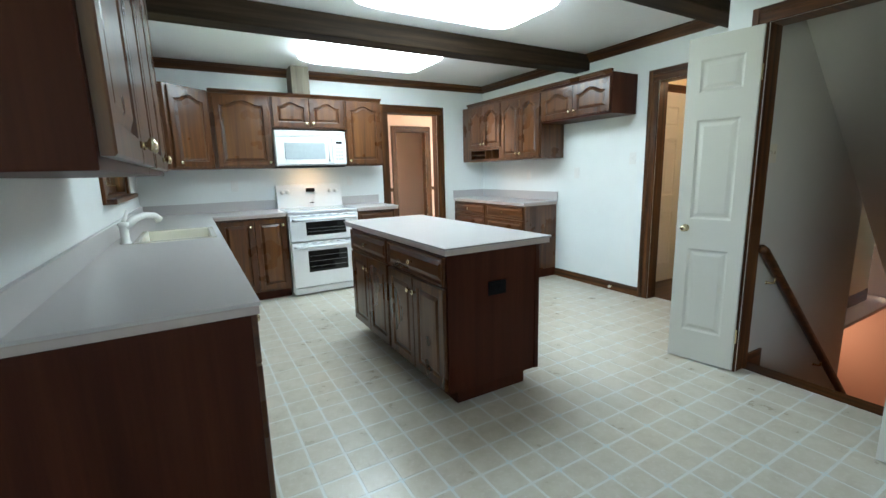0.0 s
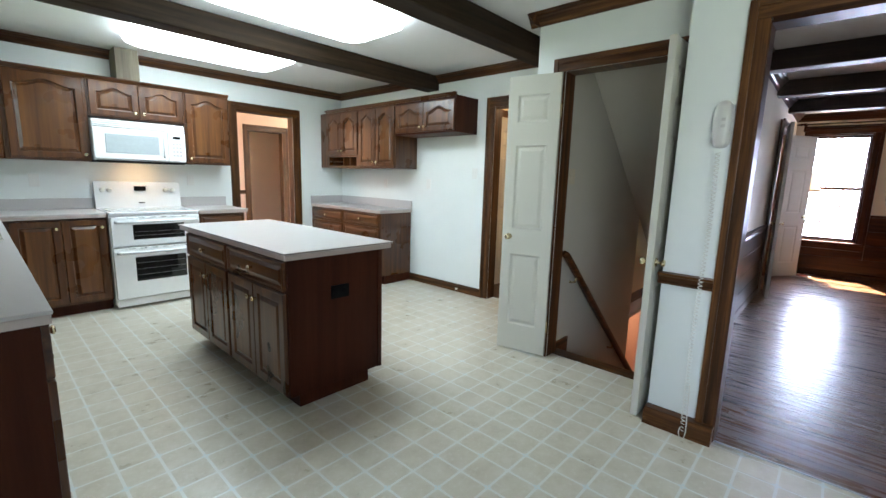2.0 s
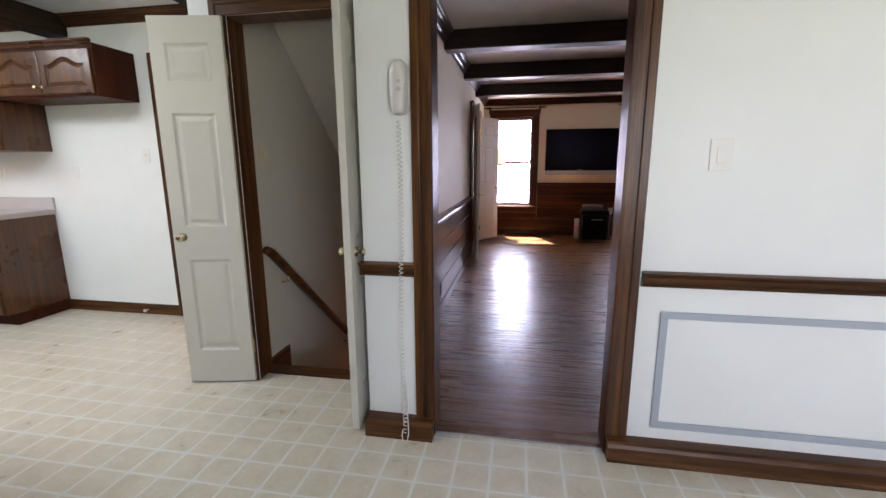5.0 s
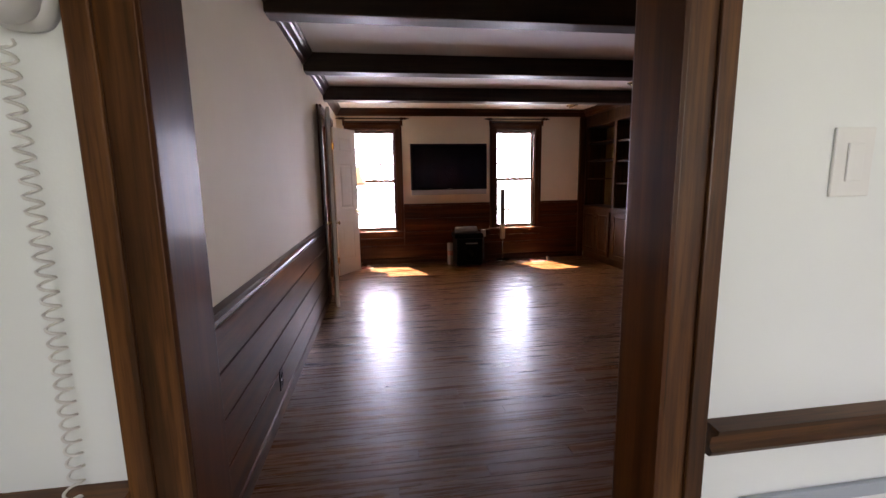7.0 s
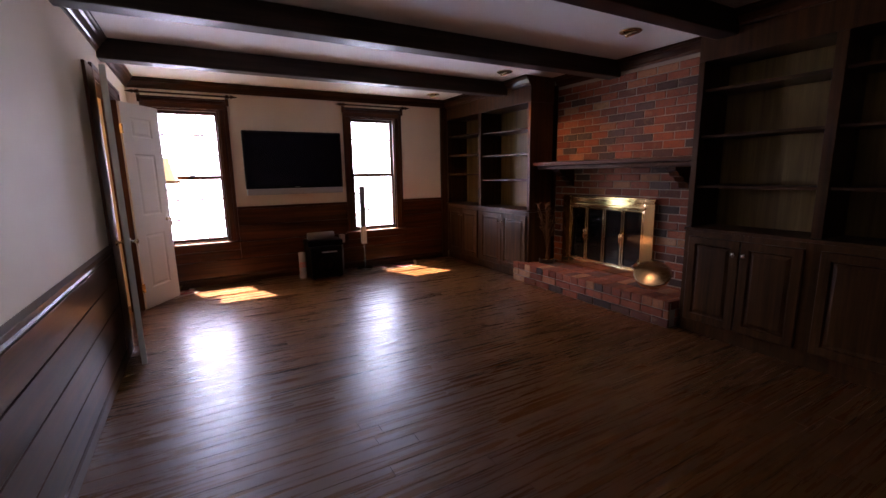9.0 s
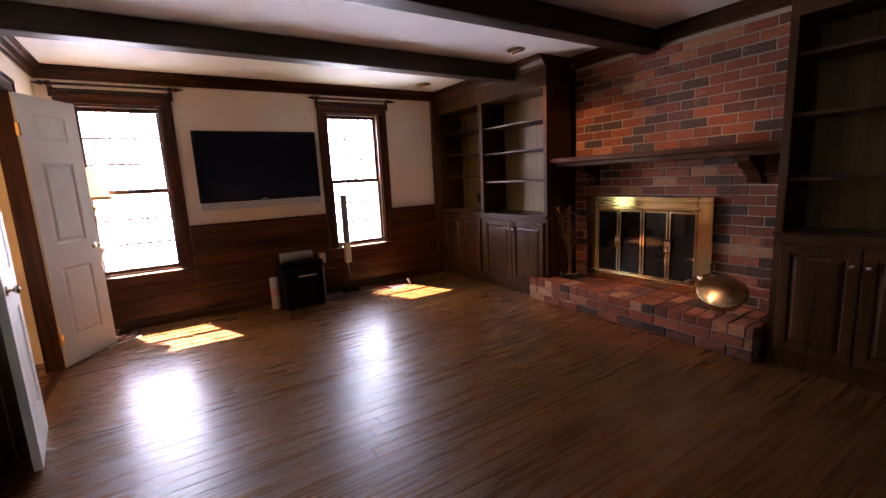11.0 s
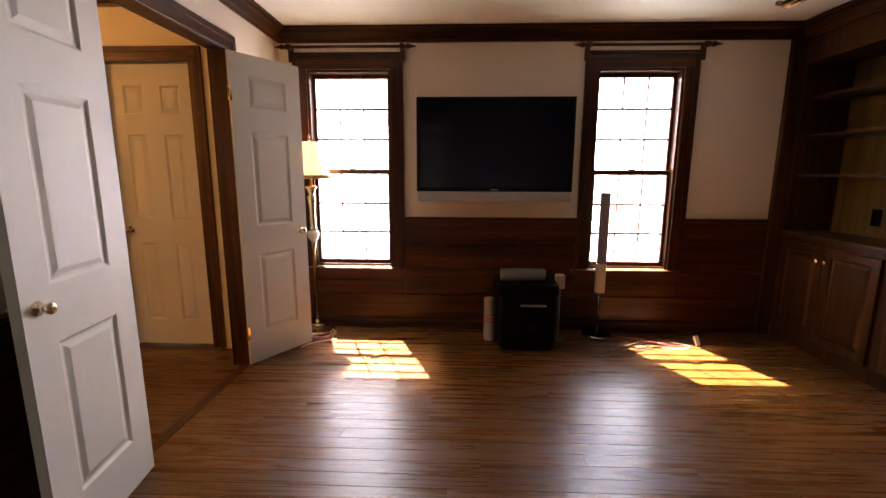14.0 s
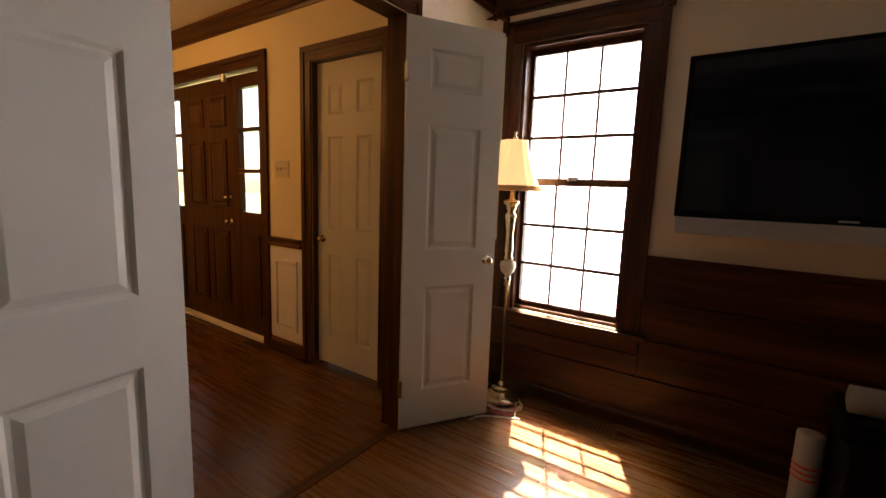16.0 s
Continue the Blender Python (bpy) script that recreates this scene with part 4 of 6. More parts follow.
LB = [0.69, 0.86]
cabinet("base_cabinet", (0.340, 1.50, 0), 90, 0.48, BH, 0.579, drawers(0.48, [(0.69, 0.86)]) + [("door", 0.012, 0.468, 0.12, 0.68, 0.0, 0.43, 0.62)], "cherry base cabinet with a plain end panel", toe=True, group="base cabinets", end=M_CABEND)
cabinet("base_cabinet", (0.340, 1.98, 0), 90, 0.42, BH, 0.579, drawers(0.42, [(0.12, 0.36), (0.37, 0.60), (0.61, 0.74), (0.75, 0.86)]), "cherry base cabinet with four drawers", toe=True, group="base cabinets")
cabinet("base_cabinet", (0.340, 2.40, 0), 90, 0.70, BH, 0.579, pair(0.70, 0.12, 0.68, 0.0, 0.62) + drawers(0.70, [LB]), "cherry base cabinet with drawer and doors", toe=True, group="base cabinets")
cabinet("base_cabinet", (0.340, 3.10, 0), 90, 0.90, 0.70, 0.579, pair(0.90, 0.12, 0.68, 0.0, 0.62), "cherry sink cabinet with two doors", toe=True, group="base cabinets")
cabinet("base_cabinet", (0.340, 4.0, 0), 90, 0.76, BH, 0.579, pair(0.70, 0.12, 0.86, 0.0, 0.80), "cherry base cabinet beside the sink", toe=True, group="base cabinets")
cabinet("base_cabinet", (0.370, 4.765, 0), 0, 0.680, BH, 0.59, [("door", 0.04, 0.36, 0.12, 0.86, 0.0, 0.325, 0.79), ("door", 0.36, 0.668, 0.12, 0.86, 0.0, 0.635, 0.79)], "cherry base cabinet with two doors beside the range", toe=True, group="base cabinets")
cabinet("base_cabinet", (1.815, 4.765, 0), 0, 0.475, BH, 0.59, drawers(0.475, [LB]) + [("door", 0.012, 0.463, 0.12, 0.68, 0.0, 0.05, 0.62)], "narrow cherry base cabinet beside the range", toe=True, group="base cabinets")
cabinet("base_cabinet", (3.50, 5.358, 0), -90, 0.752, BH, 0.498, drawers(0.752, [(0.71, 0.86), (0.42, 0.70), (0.12, 0.41)]), "cherry base cabinet with three drawers", toe=True, group="base cabinets")
cabinet("base_cabinet", (3.50, 4.605, 0), -90, 0.755, BH, 0.498, drawers(0.755, [(0.71, 0.86), (0.42, 0.70), (0.12, 0.41)]), "cherry base cabinet with three drawers and brown end panel", toe=True, group="base cabinets", end=M_CAB)


def counter(name, label, outlines, splashes):
    """Laminate worktop: top slab with a stepped, slightly pink edge band."""
    t = thing(name, (0, 0, 0), 0, label, "countertop")
    bm, eb = bmesh.new(), bmesh.new()
    for x0, x1, y0, y1 in outlines:
        box(bm, x0, x1, y0, y1, 0.903, 0.915, 0.003)
        box(eb, x0 + 0.004, x1 - 0.004, y0 + 0.004, y1 - 0.004, 0.874, 0.9025, 0.004)
    part("top", bm, M_COUNTER, t)
    part("edge_band", eb, M_EDGE, t)
    for s in splashes:
        part("backsplash", boxes(s, bev=0.003), M_COUNTER, t)
    return t


SX0, SX1, SY0, SY1 = -0.10, 0.32, 3.15, 3.80
counter("countertop", "grey laminate L-shaped worktop with a backsplash and sink", [(-0.241, 0.367, 1.446, SY0), (-0.241, SX0, SY0, SY1), (SX1, 0.367, SY0, SY1), (-0.241, 0.367, SY1, 5.358), (0.367, 1.05, 4.725, 5.358)], [(-0.241, -0.221, 1.473, 5.358, 0.9155, 1.02), (-0.221, 1.05, 5.338, 5.358, 0.9155, 1.02)])
counter("countertop", "short grey laminate worktop beside the range", [(1.815, 2.32, 4.725, 5.358)], [(1.815, 2.32, 5.338, 5.358, 0.9155, 1.02)])
counter("countertop", "grey laminate worktop with raised splash in the corner", [(3.47, 3.998, 3.83, 5.358)], [(3.978, 3.998, 3.83, 5.338, 0.9155, 1.02), (3.47, 3.998, 5.338, 5.358, 0.9155, 1.02)])

sink = thing("kitchen_sink", (0.110, 3.475, 0.915), 0, "bisque drop-in kitchen sink in the worktop", "sink")
bm = bmesh.new()
panel_loops(bm, [[(sx * (0.225 - i), sy * (0.335 - i), z) for sx, sy in ((-1, -1), (1, -1), (1, 1), (-1, 1))] for i, z in ((0.0, 0.001), (0.002, 0.006), (0.03, 0.007), (0.038, 0.0), (0.045, -0.16), (0.08, -0.175))], False)
part("basin", bm, M_BISQUE, sink)
part("drain", lathe(bmesh.new(), [(0.04, -0.174), (0.04, -0.171), (0.01, -0.172)], 16), M_STEEL, sink, "round steel drain")
faucet = thing("faucet", (-0.150, 3.22, 0.915), 0, "white single-lever kitchen faucet behind the sink", "faucet")
part("base", lathe(bmesh.new(), [(0.032, 0), (0.032, 0.008), (0.024, 0.014), (0.024, 0.10), (0.03, 0.105), (0.03, 0.125), (0.012, 0.13)], 20), M_PLASTIC, faucet, "", True)
part("spout", tube(bmesh.new(), [(0, 0, 0.095), (0.05, 0.05, 0.14), (0.10, 0.11, 0.155), (0.15, 0.17, 0.145), (0.17, 0.195, 0.115)], [0.027, 0.024, 0.021, 0.021, 0.024], 12), M_PLASTIC, faucet, "", True)
part("lever", tube(bmesh.new(), [(0, 0, 0.125), (0.01, 0.02, 0.15), (0.02, 0.08, 0.19)], [0.014, 0.011, 0.008], 10), M_PLASTIC, faucet, "", True)

# sink window with shutters
sw = thing("sink_window", (-0.363, 3.95, 1.165), 0, "dark-framed sink window with shutters and a deep sill", "window", kind="structure")
part("window_frame", boxes((0.0, 0.12, -0.55, -0.50, 0, 0.95), (0.0, 0.12, 0.50, 0.55, 0, 0.95), (0.0, 0.12, -0.50, 0.50, 0.90, 0.95), (0.0, 0.12, -0.5, 0.5, 0, 0.03), bev=0.003), M_TRIM_Z, sw)
part("window_sill", boxes((0.10, 0.19, -0.62, 0.62, -0.02, 0.012), bev=0.006), M_TRIM_Y, sw)
part("side_casing", boxes((0.12, 0.14, -0.64, -0.54, -0.02, 0.95), bev=0.004), M_TRIM_Z, sw)
part("side_casing", boxes((0.12, 0.14, 0.54, 0.64, -0.02, 0.95), bev=0.004), M_TRIM_Z, sw)
p = part("pane", boxes((0.03, 0.034, -0.5, 0.5, 0.03, 0.9)), M_GLASS, sw)
p.visible_shadow = False
for i in range(4):
    part("muntin", boxes((0.035, 0.055, -0.31 + i * 0.2, -0.29 + i * 0.2, 0.03, 0.9), bev=0.003), M_TRIM_Z, sw)
part("rail", boxes((0.035, 0.06, -0.5, 0.5, 0.031, 0.085), bev=0.003), M_TRIM_Y, sw)

# range and microwave
rg = thing("range", (1.0575, 4.72, 0), 0, "white double-oven electric range with lit backguard", "range")
part("body", boxes((0, 0.752, 0.02, 0.62, 0.04, 0.90), bev=0.004), M_ENAMEL, rg)
part("kick_plate", boxes((0.01, 0.742, 0.0, 0.02, 0.02, 0.09), bev=0.006), M_ENAMEL, rg)
part("cooktop", boxes((0.0, 0.752, -0.012, 0.60, 0.9005, 0.918), bev=0.006), M_ENAMEL, rg)
part("glass_top", boxes((0.03, 0.722, 0.04, 0.52, 0.9185, 0.922)), M_MWGLASS, rg, "pale ceramic cooktop glass")
bm = bmesh.new()
va = [(0.54, 0.918), (0.62, 0.918), (0.62, 1.18), (0.575, 1.18)]
ra, rb = ([bm.verts.new((x, y, z)) for y, z in va] for x in (0.0, 0.752))
for i in range(4):
    bm.faces.new((ra[i], ra[(i + 1) % 4], rb[(i + 1) % 4], rb[i]))
bm.faces.new(ra), bm.faces.new(rb)
bg = part("backguard", bm, M_ENAMEL, rg)
part("display", boxes((0.33, 0.43, 0.545, 0.58, 1.095, 1.14)), M_BLACK, bg)
part("brand_plate", boxes((0.36, 0.41, 0.53, 0.56, 0.965, 0.975)), M_BLACK, bg)
for x in (0.06, 0.12, 0.61, 0.68):
    part("dial", lathe(bmesh.new(), [(0.022, 0), (0.022, -0.022), (0.016, -0.026)], 14, (x, 0.56, 1.10), "y"), M_PLASTIC, bg, "", True)
for nm, a, b, w0, w1 in (("upper_oven_door", 0.60, 0.875, 0.66, 0.80), ("lower_oven_door", 0.10, 0.585, 0.26, 0.49)):
    od = part(nm, boxes((0.008, 0.744, -0.03, 0.019, a, b), bev=0.008), M_ENAMEL, rg)
    part("oven_window", boxes((0.17, 0.60, -0.0325, -0.0295, w0, w1), bev=0.001), M_OVENGLASS, od)
    part("handle", tube(bmesh.new(), [(0.04, -0.03, b - 0.045), (0.06, -0.062, b - 0.045), (0.376, -0.068, b - 0.045), (0.692, -0.062, b - 0.045), (0.712, -0.03, b - 0.045)], 0.014, 10), M_ENAMEL, od, "", True)
    for k in range(3 if w1 - w0 > 0.2 else 2):
        z = w0 + (w1 - w0) * (k + 1) / 4
        part("rack", boxes((0.18, 0.59, -0.0335, -0.0326, z, z + 0.003)), M_WIRE, od)
    for k in range(6):
        part("vent_slot", boxes((0.13 + k * 0.09, 0.18 + k * 0.09, -0.0305, -0.02, b - 0.012, b - 0.007)), M_BLACK, od)
mw = thing("microwave_oven", (1.040, 4.952, 1.392), 0, "white over-the-range microwave oven under the cabinet", "microwave oven")
part("body", boxes((0, 0.76, 0.03, 0.40, 0.0, 0.375), bev=0.005), M_ENAMEL, mw)
md = part("door", boxes((0.0, 0.60, 0.0, 0.029, 0.012, 0.30), bev=0.01), M_ENAMEL, mw)
part("window", boxes((0.09, 0.52, -0.003, 0.002, 0.07, 0.245), bev=0.004), M_MWGLASS, md)
part("handle", tube(bmesh.new(), [(0.565, 0.0, 0.05), (0.562, -0.03, 0.07), (0.562, -0.034, 0.15), (0.562, -0.03, 0.24), (0.565, 0.0, 0.26)], 0.011, 8), M_ENAMEL, md, "", True)
mp = part("control_panel", boxes((0.603, 0.76, 0.0, 0.029, 0.012, 0.30), bev=0.006), M_ENAMEL, mw)
part("display", boxes((0.645, 0.715, -0.002, 0.002, 0.235, 0.262)), M_BLACK, mp)
for i in range(4):
    for k in range(3):
        part("button", boxes((0.64 + k * 0.03, 0.662 + k * 0.03, -0.002, 0.001, 0.06 + i * 0.038, 0.082 + i * 0.038)), M_COUNTER, mp)
for i in range(4):
    part("grille_slat", boxes((0.0, 0.76, 0.002 + 0.004 * i, 0.03, 0.306 + i * 0.0175, 0.318 + i * 0.0175), bev=0.002), M_ENAMEL, mw)
part("base_plate", boxes((0.01, 0.75, 0.02, 0.39, -0.018, -0.0005)), M_BLACK, mw)
area("range_hood_lamp", (1.43, 5.15, 1.37), (1.43, 5.25, 0.9), 0.2, 0.08, 0.075, (1.0, 0.62, 0.30))

# island
isl = thing("kitchen_island", (1.31, 3.42, 0), -90, "cherry kitchen island with drawers, doors and an outlet", "kitchen island")
part("body", boxes((0, 1.50, 0, 0.62, 0.10, 0.873), bev=0.003), M_CABEND, isl)
part("toe_kick", boxes((0.06, 1.45, 0.08, 0.56, 0, 0.10)), M_CABEND, isl)
part("corner_post", boxes((1.497, 1.507, 0.595, 0.626, 0.10, 0.873), bev=0.003), M_CABEND, isl)
for x0 in (0.0, 0.75):
    for fr in drawers(0.75, [(0.70, 0.855)], x0) + pair(0.75, 0.115, 0.685, 0.0, 0.60, x0):
        kind, a, b, c, e, arch, kx, kz = fr
        bm = bmesh.new()
        raised_door(bm, a + 0.003, b - 0.003, c, e, -0.001, 0.02, 0.0, 0.055 if kind == "door" else 0.032)
        d = part(kind, bm, (M_CAB, M_CABSHEEN) if kind == "door" else M_CABX, isl)
        knob(d, kx, -0.021, kz)
ol = part("outlet", boxes((1.50, 1.507, 0.26, 0.38, 0.612, 0.69), bev=0.002), M_BLACK, isl, "black double outlet plate")
for k in (0.29, 0.35):
    part("socket", lathe(bmesh.new(), [(0.02, 0.006), (0.02, 0.009), (0.016, 0.01)], 14, (1.50, k, 0.651), "x"), M_BLACK, ol)
ct = thing("island_top", (1.63, 2.68, 0.874), 0, "grey laminate island worktop with a stepped edge", "countertop")
part("top", boxes((-0.362, 0.352, -0.815, 0.815, 0.030, 0.042), bev=0.004), M_COUNTER, ct)
part("edge_band", boxes((-0.355, 0.345, -0.808, 0.808, 0.0, 0.0295), bev=0.006), M_EDGE, ct)
part("edge_line", boxes((-0.3628, 0.3528, -0.8158, 0.8158, 0.0345, 0.0372)), plain("brown_laminate_core", (0.16, 0.11, 0.09), 0.5), ct, "thin brown laminate seam")

# ceiling light fixtures
for x0, x1, y0, y1 in ((1.22, 2.54, 3.86, 4.60), (1.22, 2.54, 2.30, 3.00)):
    lf = thing("ceiling_light", ((x0 + x1) / 2, (y0 + y1) / 2, ZK), 0, "rounded white fluorescent cloud light on the ceiling", "ceiling light", "kitchen lights")
    a, b = (x1 - x0) / 2, (y1 - y0) / 2

    def ring(i, z, rad=0.13):
        pts = []
        for sx, sy, a0 in ((1, 1, 0), (-1, 1, 90), (-1, -1, 180), (1, -1, 270)):
            for k in range(6):
                an = radians(a0 + k * 18)
                pts.append((sx * (a - i - rad) + rad * math.cos(an), sy * (b - i - rad) + rad * math.sin(an), z))
        return pts

    bm = bmesh.new()
    panel_loops(bm, [ring(0.01, -0.002), ring(0.0, -0.03), ring(0.02, -0.075), ring(0.07, -0.10), ring(0.12, -0.108)])
    part("lens", bm, M_LENS, lf, "glowing white acrylic lens")
    part("backing", boxes((-a + 0.03, a - 0.03, -b + 0.03, b - 0.03, -0.0015, -0.0005)), M_ENAMEL, lf)


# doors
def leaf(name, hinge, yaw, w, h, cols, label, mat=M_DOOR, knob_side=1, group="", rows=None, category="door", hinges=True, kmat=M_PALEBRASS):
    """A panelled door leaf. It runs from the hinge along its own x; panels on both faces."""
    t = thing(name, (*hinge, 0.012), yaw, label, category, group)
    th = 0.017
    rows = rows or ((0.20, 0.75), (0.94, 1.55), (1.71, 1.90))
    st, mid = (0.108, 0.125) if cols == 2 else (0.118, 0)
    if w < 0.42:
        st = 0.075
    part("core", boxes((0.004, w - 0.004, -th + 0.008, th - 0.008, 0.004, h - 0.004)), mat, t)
    pw = (w - 2 * st - mid) / cols
    bm = bmesh.new()
    box(bm, 0, st, -th, th, 0, h)
    box(bm, w - st, w, -th, th, 0, h)
    zs = [0.0] + [z for r in rows for z in r] + [h]
    for a, b in zip(zs[::2], zs[1::2]):
        box(bm, st, w - st, -th, th, a, b)
    if cols == 2:
        for a, b in rows:
            box(bm, st + pw, st + pw + mid, -th, th, a, b)
    part("frame", bm, mat, t)
    for a, b in rows:
        for c in range(cols):
            x0 = st + c * (pw + mid)
            for s in (-1, 1):
                bm = bmesh.new()
                ls = [[(x0 + i, s * y, a + i), (x0 + pw - i, s * y, a + i), (x0 + pw - i, s * y, b - i), (x0 + i, s * y, b - i)] for i, y in ((0.0, th - 0.0005), (0.012, th - 0.0075), (0.022, th - 0.0075), (0.042, th - 0.002), (0.046, th - 0.002))]
                panel_loops(bm, ls, False)
                part("panel", bm, mat, t)
    kx = w - 0.055 if knob_side > 0 else 0.055
    for s in (-1, 1):
        bm = lathe(bmesh.new(), [(0.024, 0), (0.024, 0.005), (0.008, 0.008), (0.007, 0.024), (0.017, 0.030), (0.021, 0.039), (0.016, 0.047), (0.005, 0.049)], 16)
        bmesh.ops.transform(bm, matrix=pose(kx, s * th, 0.88, -90 * s), verts=bm.verts)
        part("door_knob", bm, kmat, t, "round brass door knob", True)
    if hinges:
        hx = 0.0 if knob_side > 0 else w
        for z in (0.22, 1.78):
            part("hinge", boxes((hx - 0.008, hx + 0.008, -th - 0.006, -th + 0.02, z - 0.045, z + 0.045), bev=0.002), M_BRASS, t, "brass hinge")
    return t


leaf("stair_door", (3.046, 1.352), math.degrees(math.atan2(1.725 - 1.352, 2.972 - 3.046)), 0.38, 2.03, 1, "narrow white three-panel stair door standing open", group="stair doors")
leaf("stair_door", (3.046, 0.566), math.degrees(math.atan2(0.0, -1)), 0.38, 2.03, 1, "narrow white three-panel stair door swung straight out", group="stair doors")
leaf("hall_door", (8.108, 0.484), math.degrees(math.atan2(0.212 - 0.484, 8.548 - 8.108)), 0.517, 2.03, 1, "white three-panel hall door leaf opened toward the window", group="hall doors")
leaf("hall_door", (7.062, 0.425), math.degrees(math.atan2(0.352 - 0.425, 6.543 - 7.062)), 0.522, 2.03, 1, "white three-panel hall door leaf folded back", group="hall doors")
leaf("closet_door", (8.46, 0.905), 90, 0.62, 2.03, 2, "white six-panel closet door, closed", rows=((0.19, 0.78), (0.96, 1.56), (1.70, 1.89)))
leaf("back_hall_door", (4.50, 2.925), 0, 0.76, 2.03, 2, "white six-panel door in the back hall", rows=((0.19, 0.78), (0.96, 1.56), (1.70, 1.89)))
casing("back_hall_door_casing", "x", 4.48, 5.28, 0.0, 2.05, 2.949, -1, 0.08)

# front door with sidelights
fd = thing("front_door", (8.43, 0, 0), 0, "dark-stained front door with lit sidelights, closed", "door", kind="structure")
part("threshold", boxes((-0.05, 0.07, FRONT_DOOR[0], FRONT_DOOR[1], 0.0, 0.03), bev=0.004), M_CEIL, fd)
y0, y1 = 2.53, 3.37
part("door_slab", boxes((0.0, 0.035, y0, y1, 0.03, 2.08), bev=0.003), M_FAM_Z, fd)
for a, b in ((0.20, 0.85), (1.05, 1.60), (1.70, 1.95)):
    for c in (0, 1):
        p0 = y0 + 0.11 + c * 0.355
        bm = bmesh.new()
        panel_loops(bm, [[(x, p0 + i, a + i), (x, p0 + 0.265 - i, a + i), (x, p0 + 0.265 - i, b - i), (x, p0 + i, b - i)] for i, x in ((0.0, -0.001), (0.006, -0.012), (0.02, -0.012), (0.028, -0.004), (0.05, -0.012), (0.055, -0.012))], False)
        part("panel", bm, M_FAM_Z, fd)
for z, r in ((0.93, 0.026), (1.13, 0.018)):
    part("door_knob", lathe(bmesh.new(), [(r, 0), (r, -0.008), (0.01, -0.012), (0.01, -0.03), (r, -0.045), (0.01, -0.06)], 14, (0, y0 + 0.07, z), "x"), M_PALEBRASS, fd, "", True)
for a, b in ((FRONT_DOOR[0], y0), (y1, FRONT_DOOR[1])):
    s0, s1 = a + 0.05, b - 0.06
    sl = part("sidelight", boxes((0.0, 0.05, a, s0, 0.03, 2.08), (0.0, 0.05, s1, b, 0.03, 2.08), (0.0, 0.05, s0, s1, 0.03, 1.02), (0.0, 0.05, s0, s1, 1.98, 2.08), (0.0, 0.05, s0, s1, 1.33, 1.36), (0.0, 0.05, s0, s1, 1.65, 1.68), bev=0.003), M_FAM_Z, fd)
    part("panel", boxes((-0.012, 0.0, s0 + 0.02, s1 - 0.02, 0.18, 0.85), bev=0.005), M_FAM_Z, sl)
    g = part("pane", boxes((0.02, 0.024, s0, s1, 1.02, 1.98)), M_GLASS, sl)
    g.visible_shadow = False
casing("front_door_casing", "y", FRONT_DOOR[0], FRONT_DOOR[1], 0.0, 2.10, 8.40, -1, 0.10, (M_FAM_X, M_FAM_Y, M_FAM_Z))
sen = thing("door_sensor", (8.385, 2.56, 2.06), 0, "small white door sensor on the front door frame", "sensor")
part("case", boxes((-0.02, 0.0, -0.02, 0.02, -0.03, 0.03), bev=0.004), M_PLASTIC, sen)

# stair handrail
hr = thing("handrail", (3.25, 1.345, 0.77), 0, "dark wooden handrail on brackets along the stair wall", "handrail")
bm = bmesh.new()
tube(bm, [(0, 0, 0), (0.04, 0, -0.02), (2.6, 0, -0.02 - 2.56 * SLOPE)], [0.026, 0.03, 0.03], 10)
part("rail", bm, M_TRIM_X, hr, "", True)
for x in (0.24, 1.2, 2.2):
    z = -0.02 - (x - 0.04) * SLOPE
    part("bracket", tube(bmesh.new(), [(x, 0.0, z - 0.02), (x, 0.01, z - 0.07), (x, 0.05, z - 0.075), (x, 0.064, z - 0.075)], [0.007, 0.007, 0.009, 0.022], 8), M_BRASS, hr, "", True)


def plate(name, loc, rz, label, w=0.072, h=0.116, mat=M_PLASTIC, kind="switch", n=1):
    """A wall plate, facing -y before its turn."""
    t = thing(name, loc, rz, label, "wall plate")
    part("cover", boxes((-w / 2, w / 2, -0.006, -0.0005, -h / 2, h / 2), bev=0.0025), mat, t)
    for i in range(n):
        x = (i - (n - 1) / 2) * 0.046
        if kind == "rocker":
            part("rocker", boxes((x - 0.016, x + 0.016, -0.010, -0.006, -0.033, 0.033), bev=0.002), mat, t)
        elif kind == "switch":
            part("toggle", boxes((x - 0.005, x + 0.005, -0.016, -0.006, -0.006, 0.014), bev=0.002), mat, t)
        else:
            for z in (-0.02, 0.02):
                part("socket", boxes((x - 0.014, x + 0.014, -0.008, -0.006, z - 0.013, z + 0.013), bev=0.003), mat, t)
    return t


plate("dimmer_switch", (2.72, -0.945, 1.317), -90, "white rocker dimmer switch on the kitchen wall", 0.08, 0.12, M_PLASTIC, "rocker")
plate("light_switch", (4.0, 2.84, 1.37), -90, "white light switch beside the back hall casing", n=1)
plate("wall_outlet", (4.0, 3.545, 1.235), -90, "white outlet in the refrigerator space", kind="outlet")
plate("wall_outlet", (4.0, 4.35, 1.22), -90, "white outlet above the corner worktop", kind="outlet")
plate("wall_outlet", (0.642, 5.36, 1.19), 0, "white outlet on the range wall", kind="outlet")
plate("wall_outlet", (1.95, 5.36, 1.21), 0, "white outlet beside the range", kind="outlet")
plate("stair_switch", (3.37, 1.40, 1.35), 0, "ivory double switch on the stair wall", 0.115, 0.116, M_IVORY, "switch", 2)
plate("hall_switch", (8.40, 1.86, 1.36), -90, "cream triple switch in the hall", 0.165, 0.116, M_IVORY, "switch", 3)
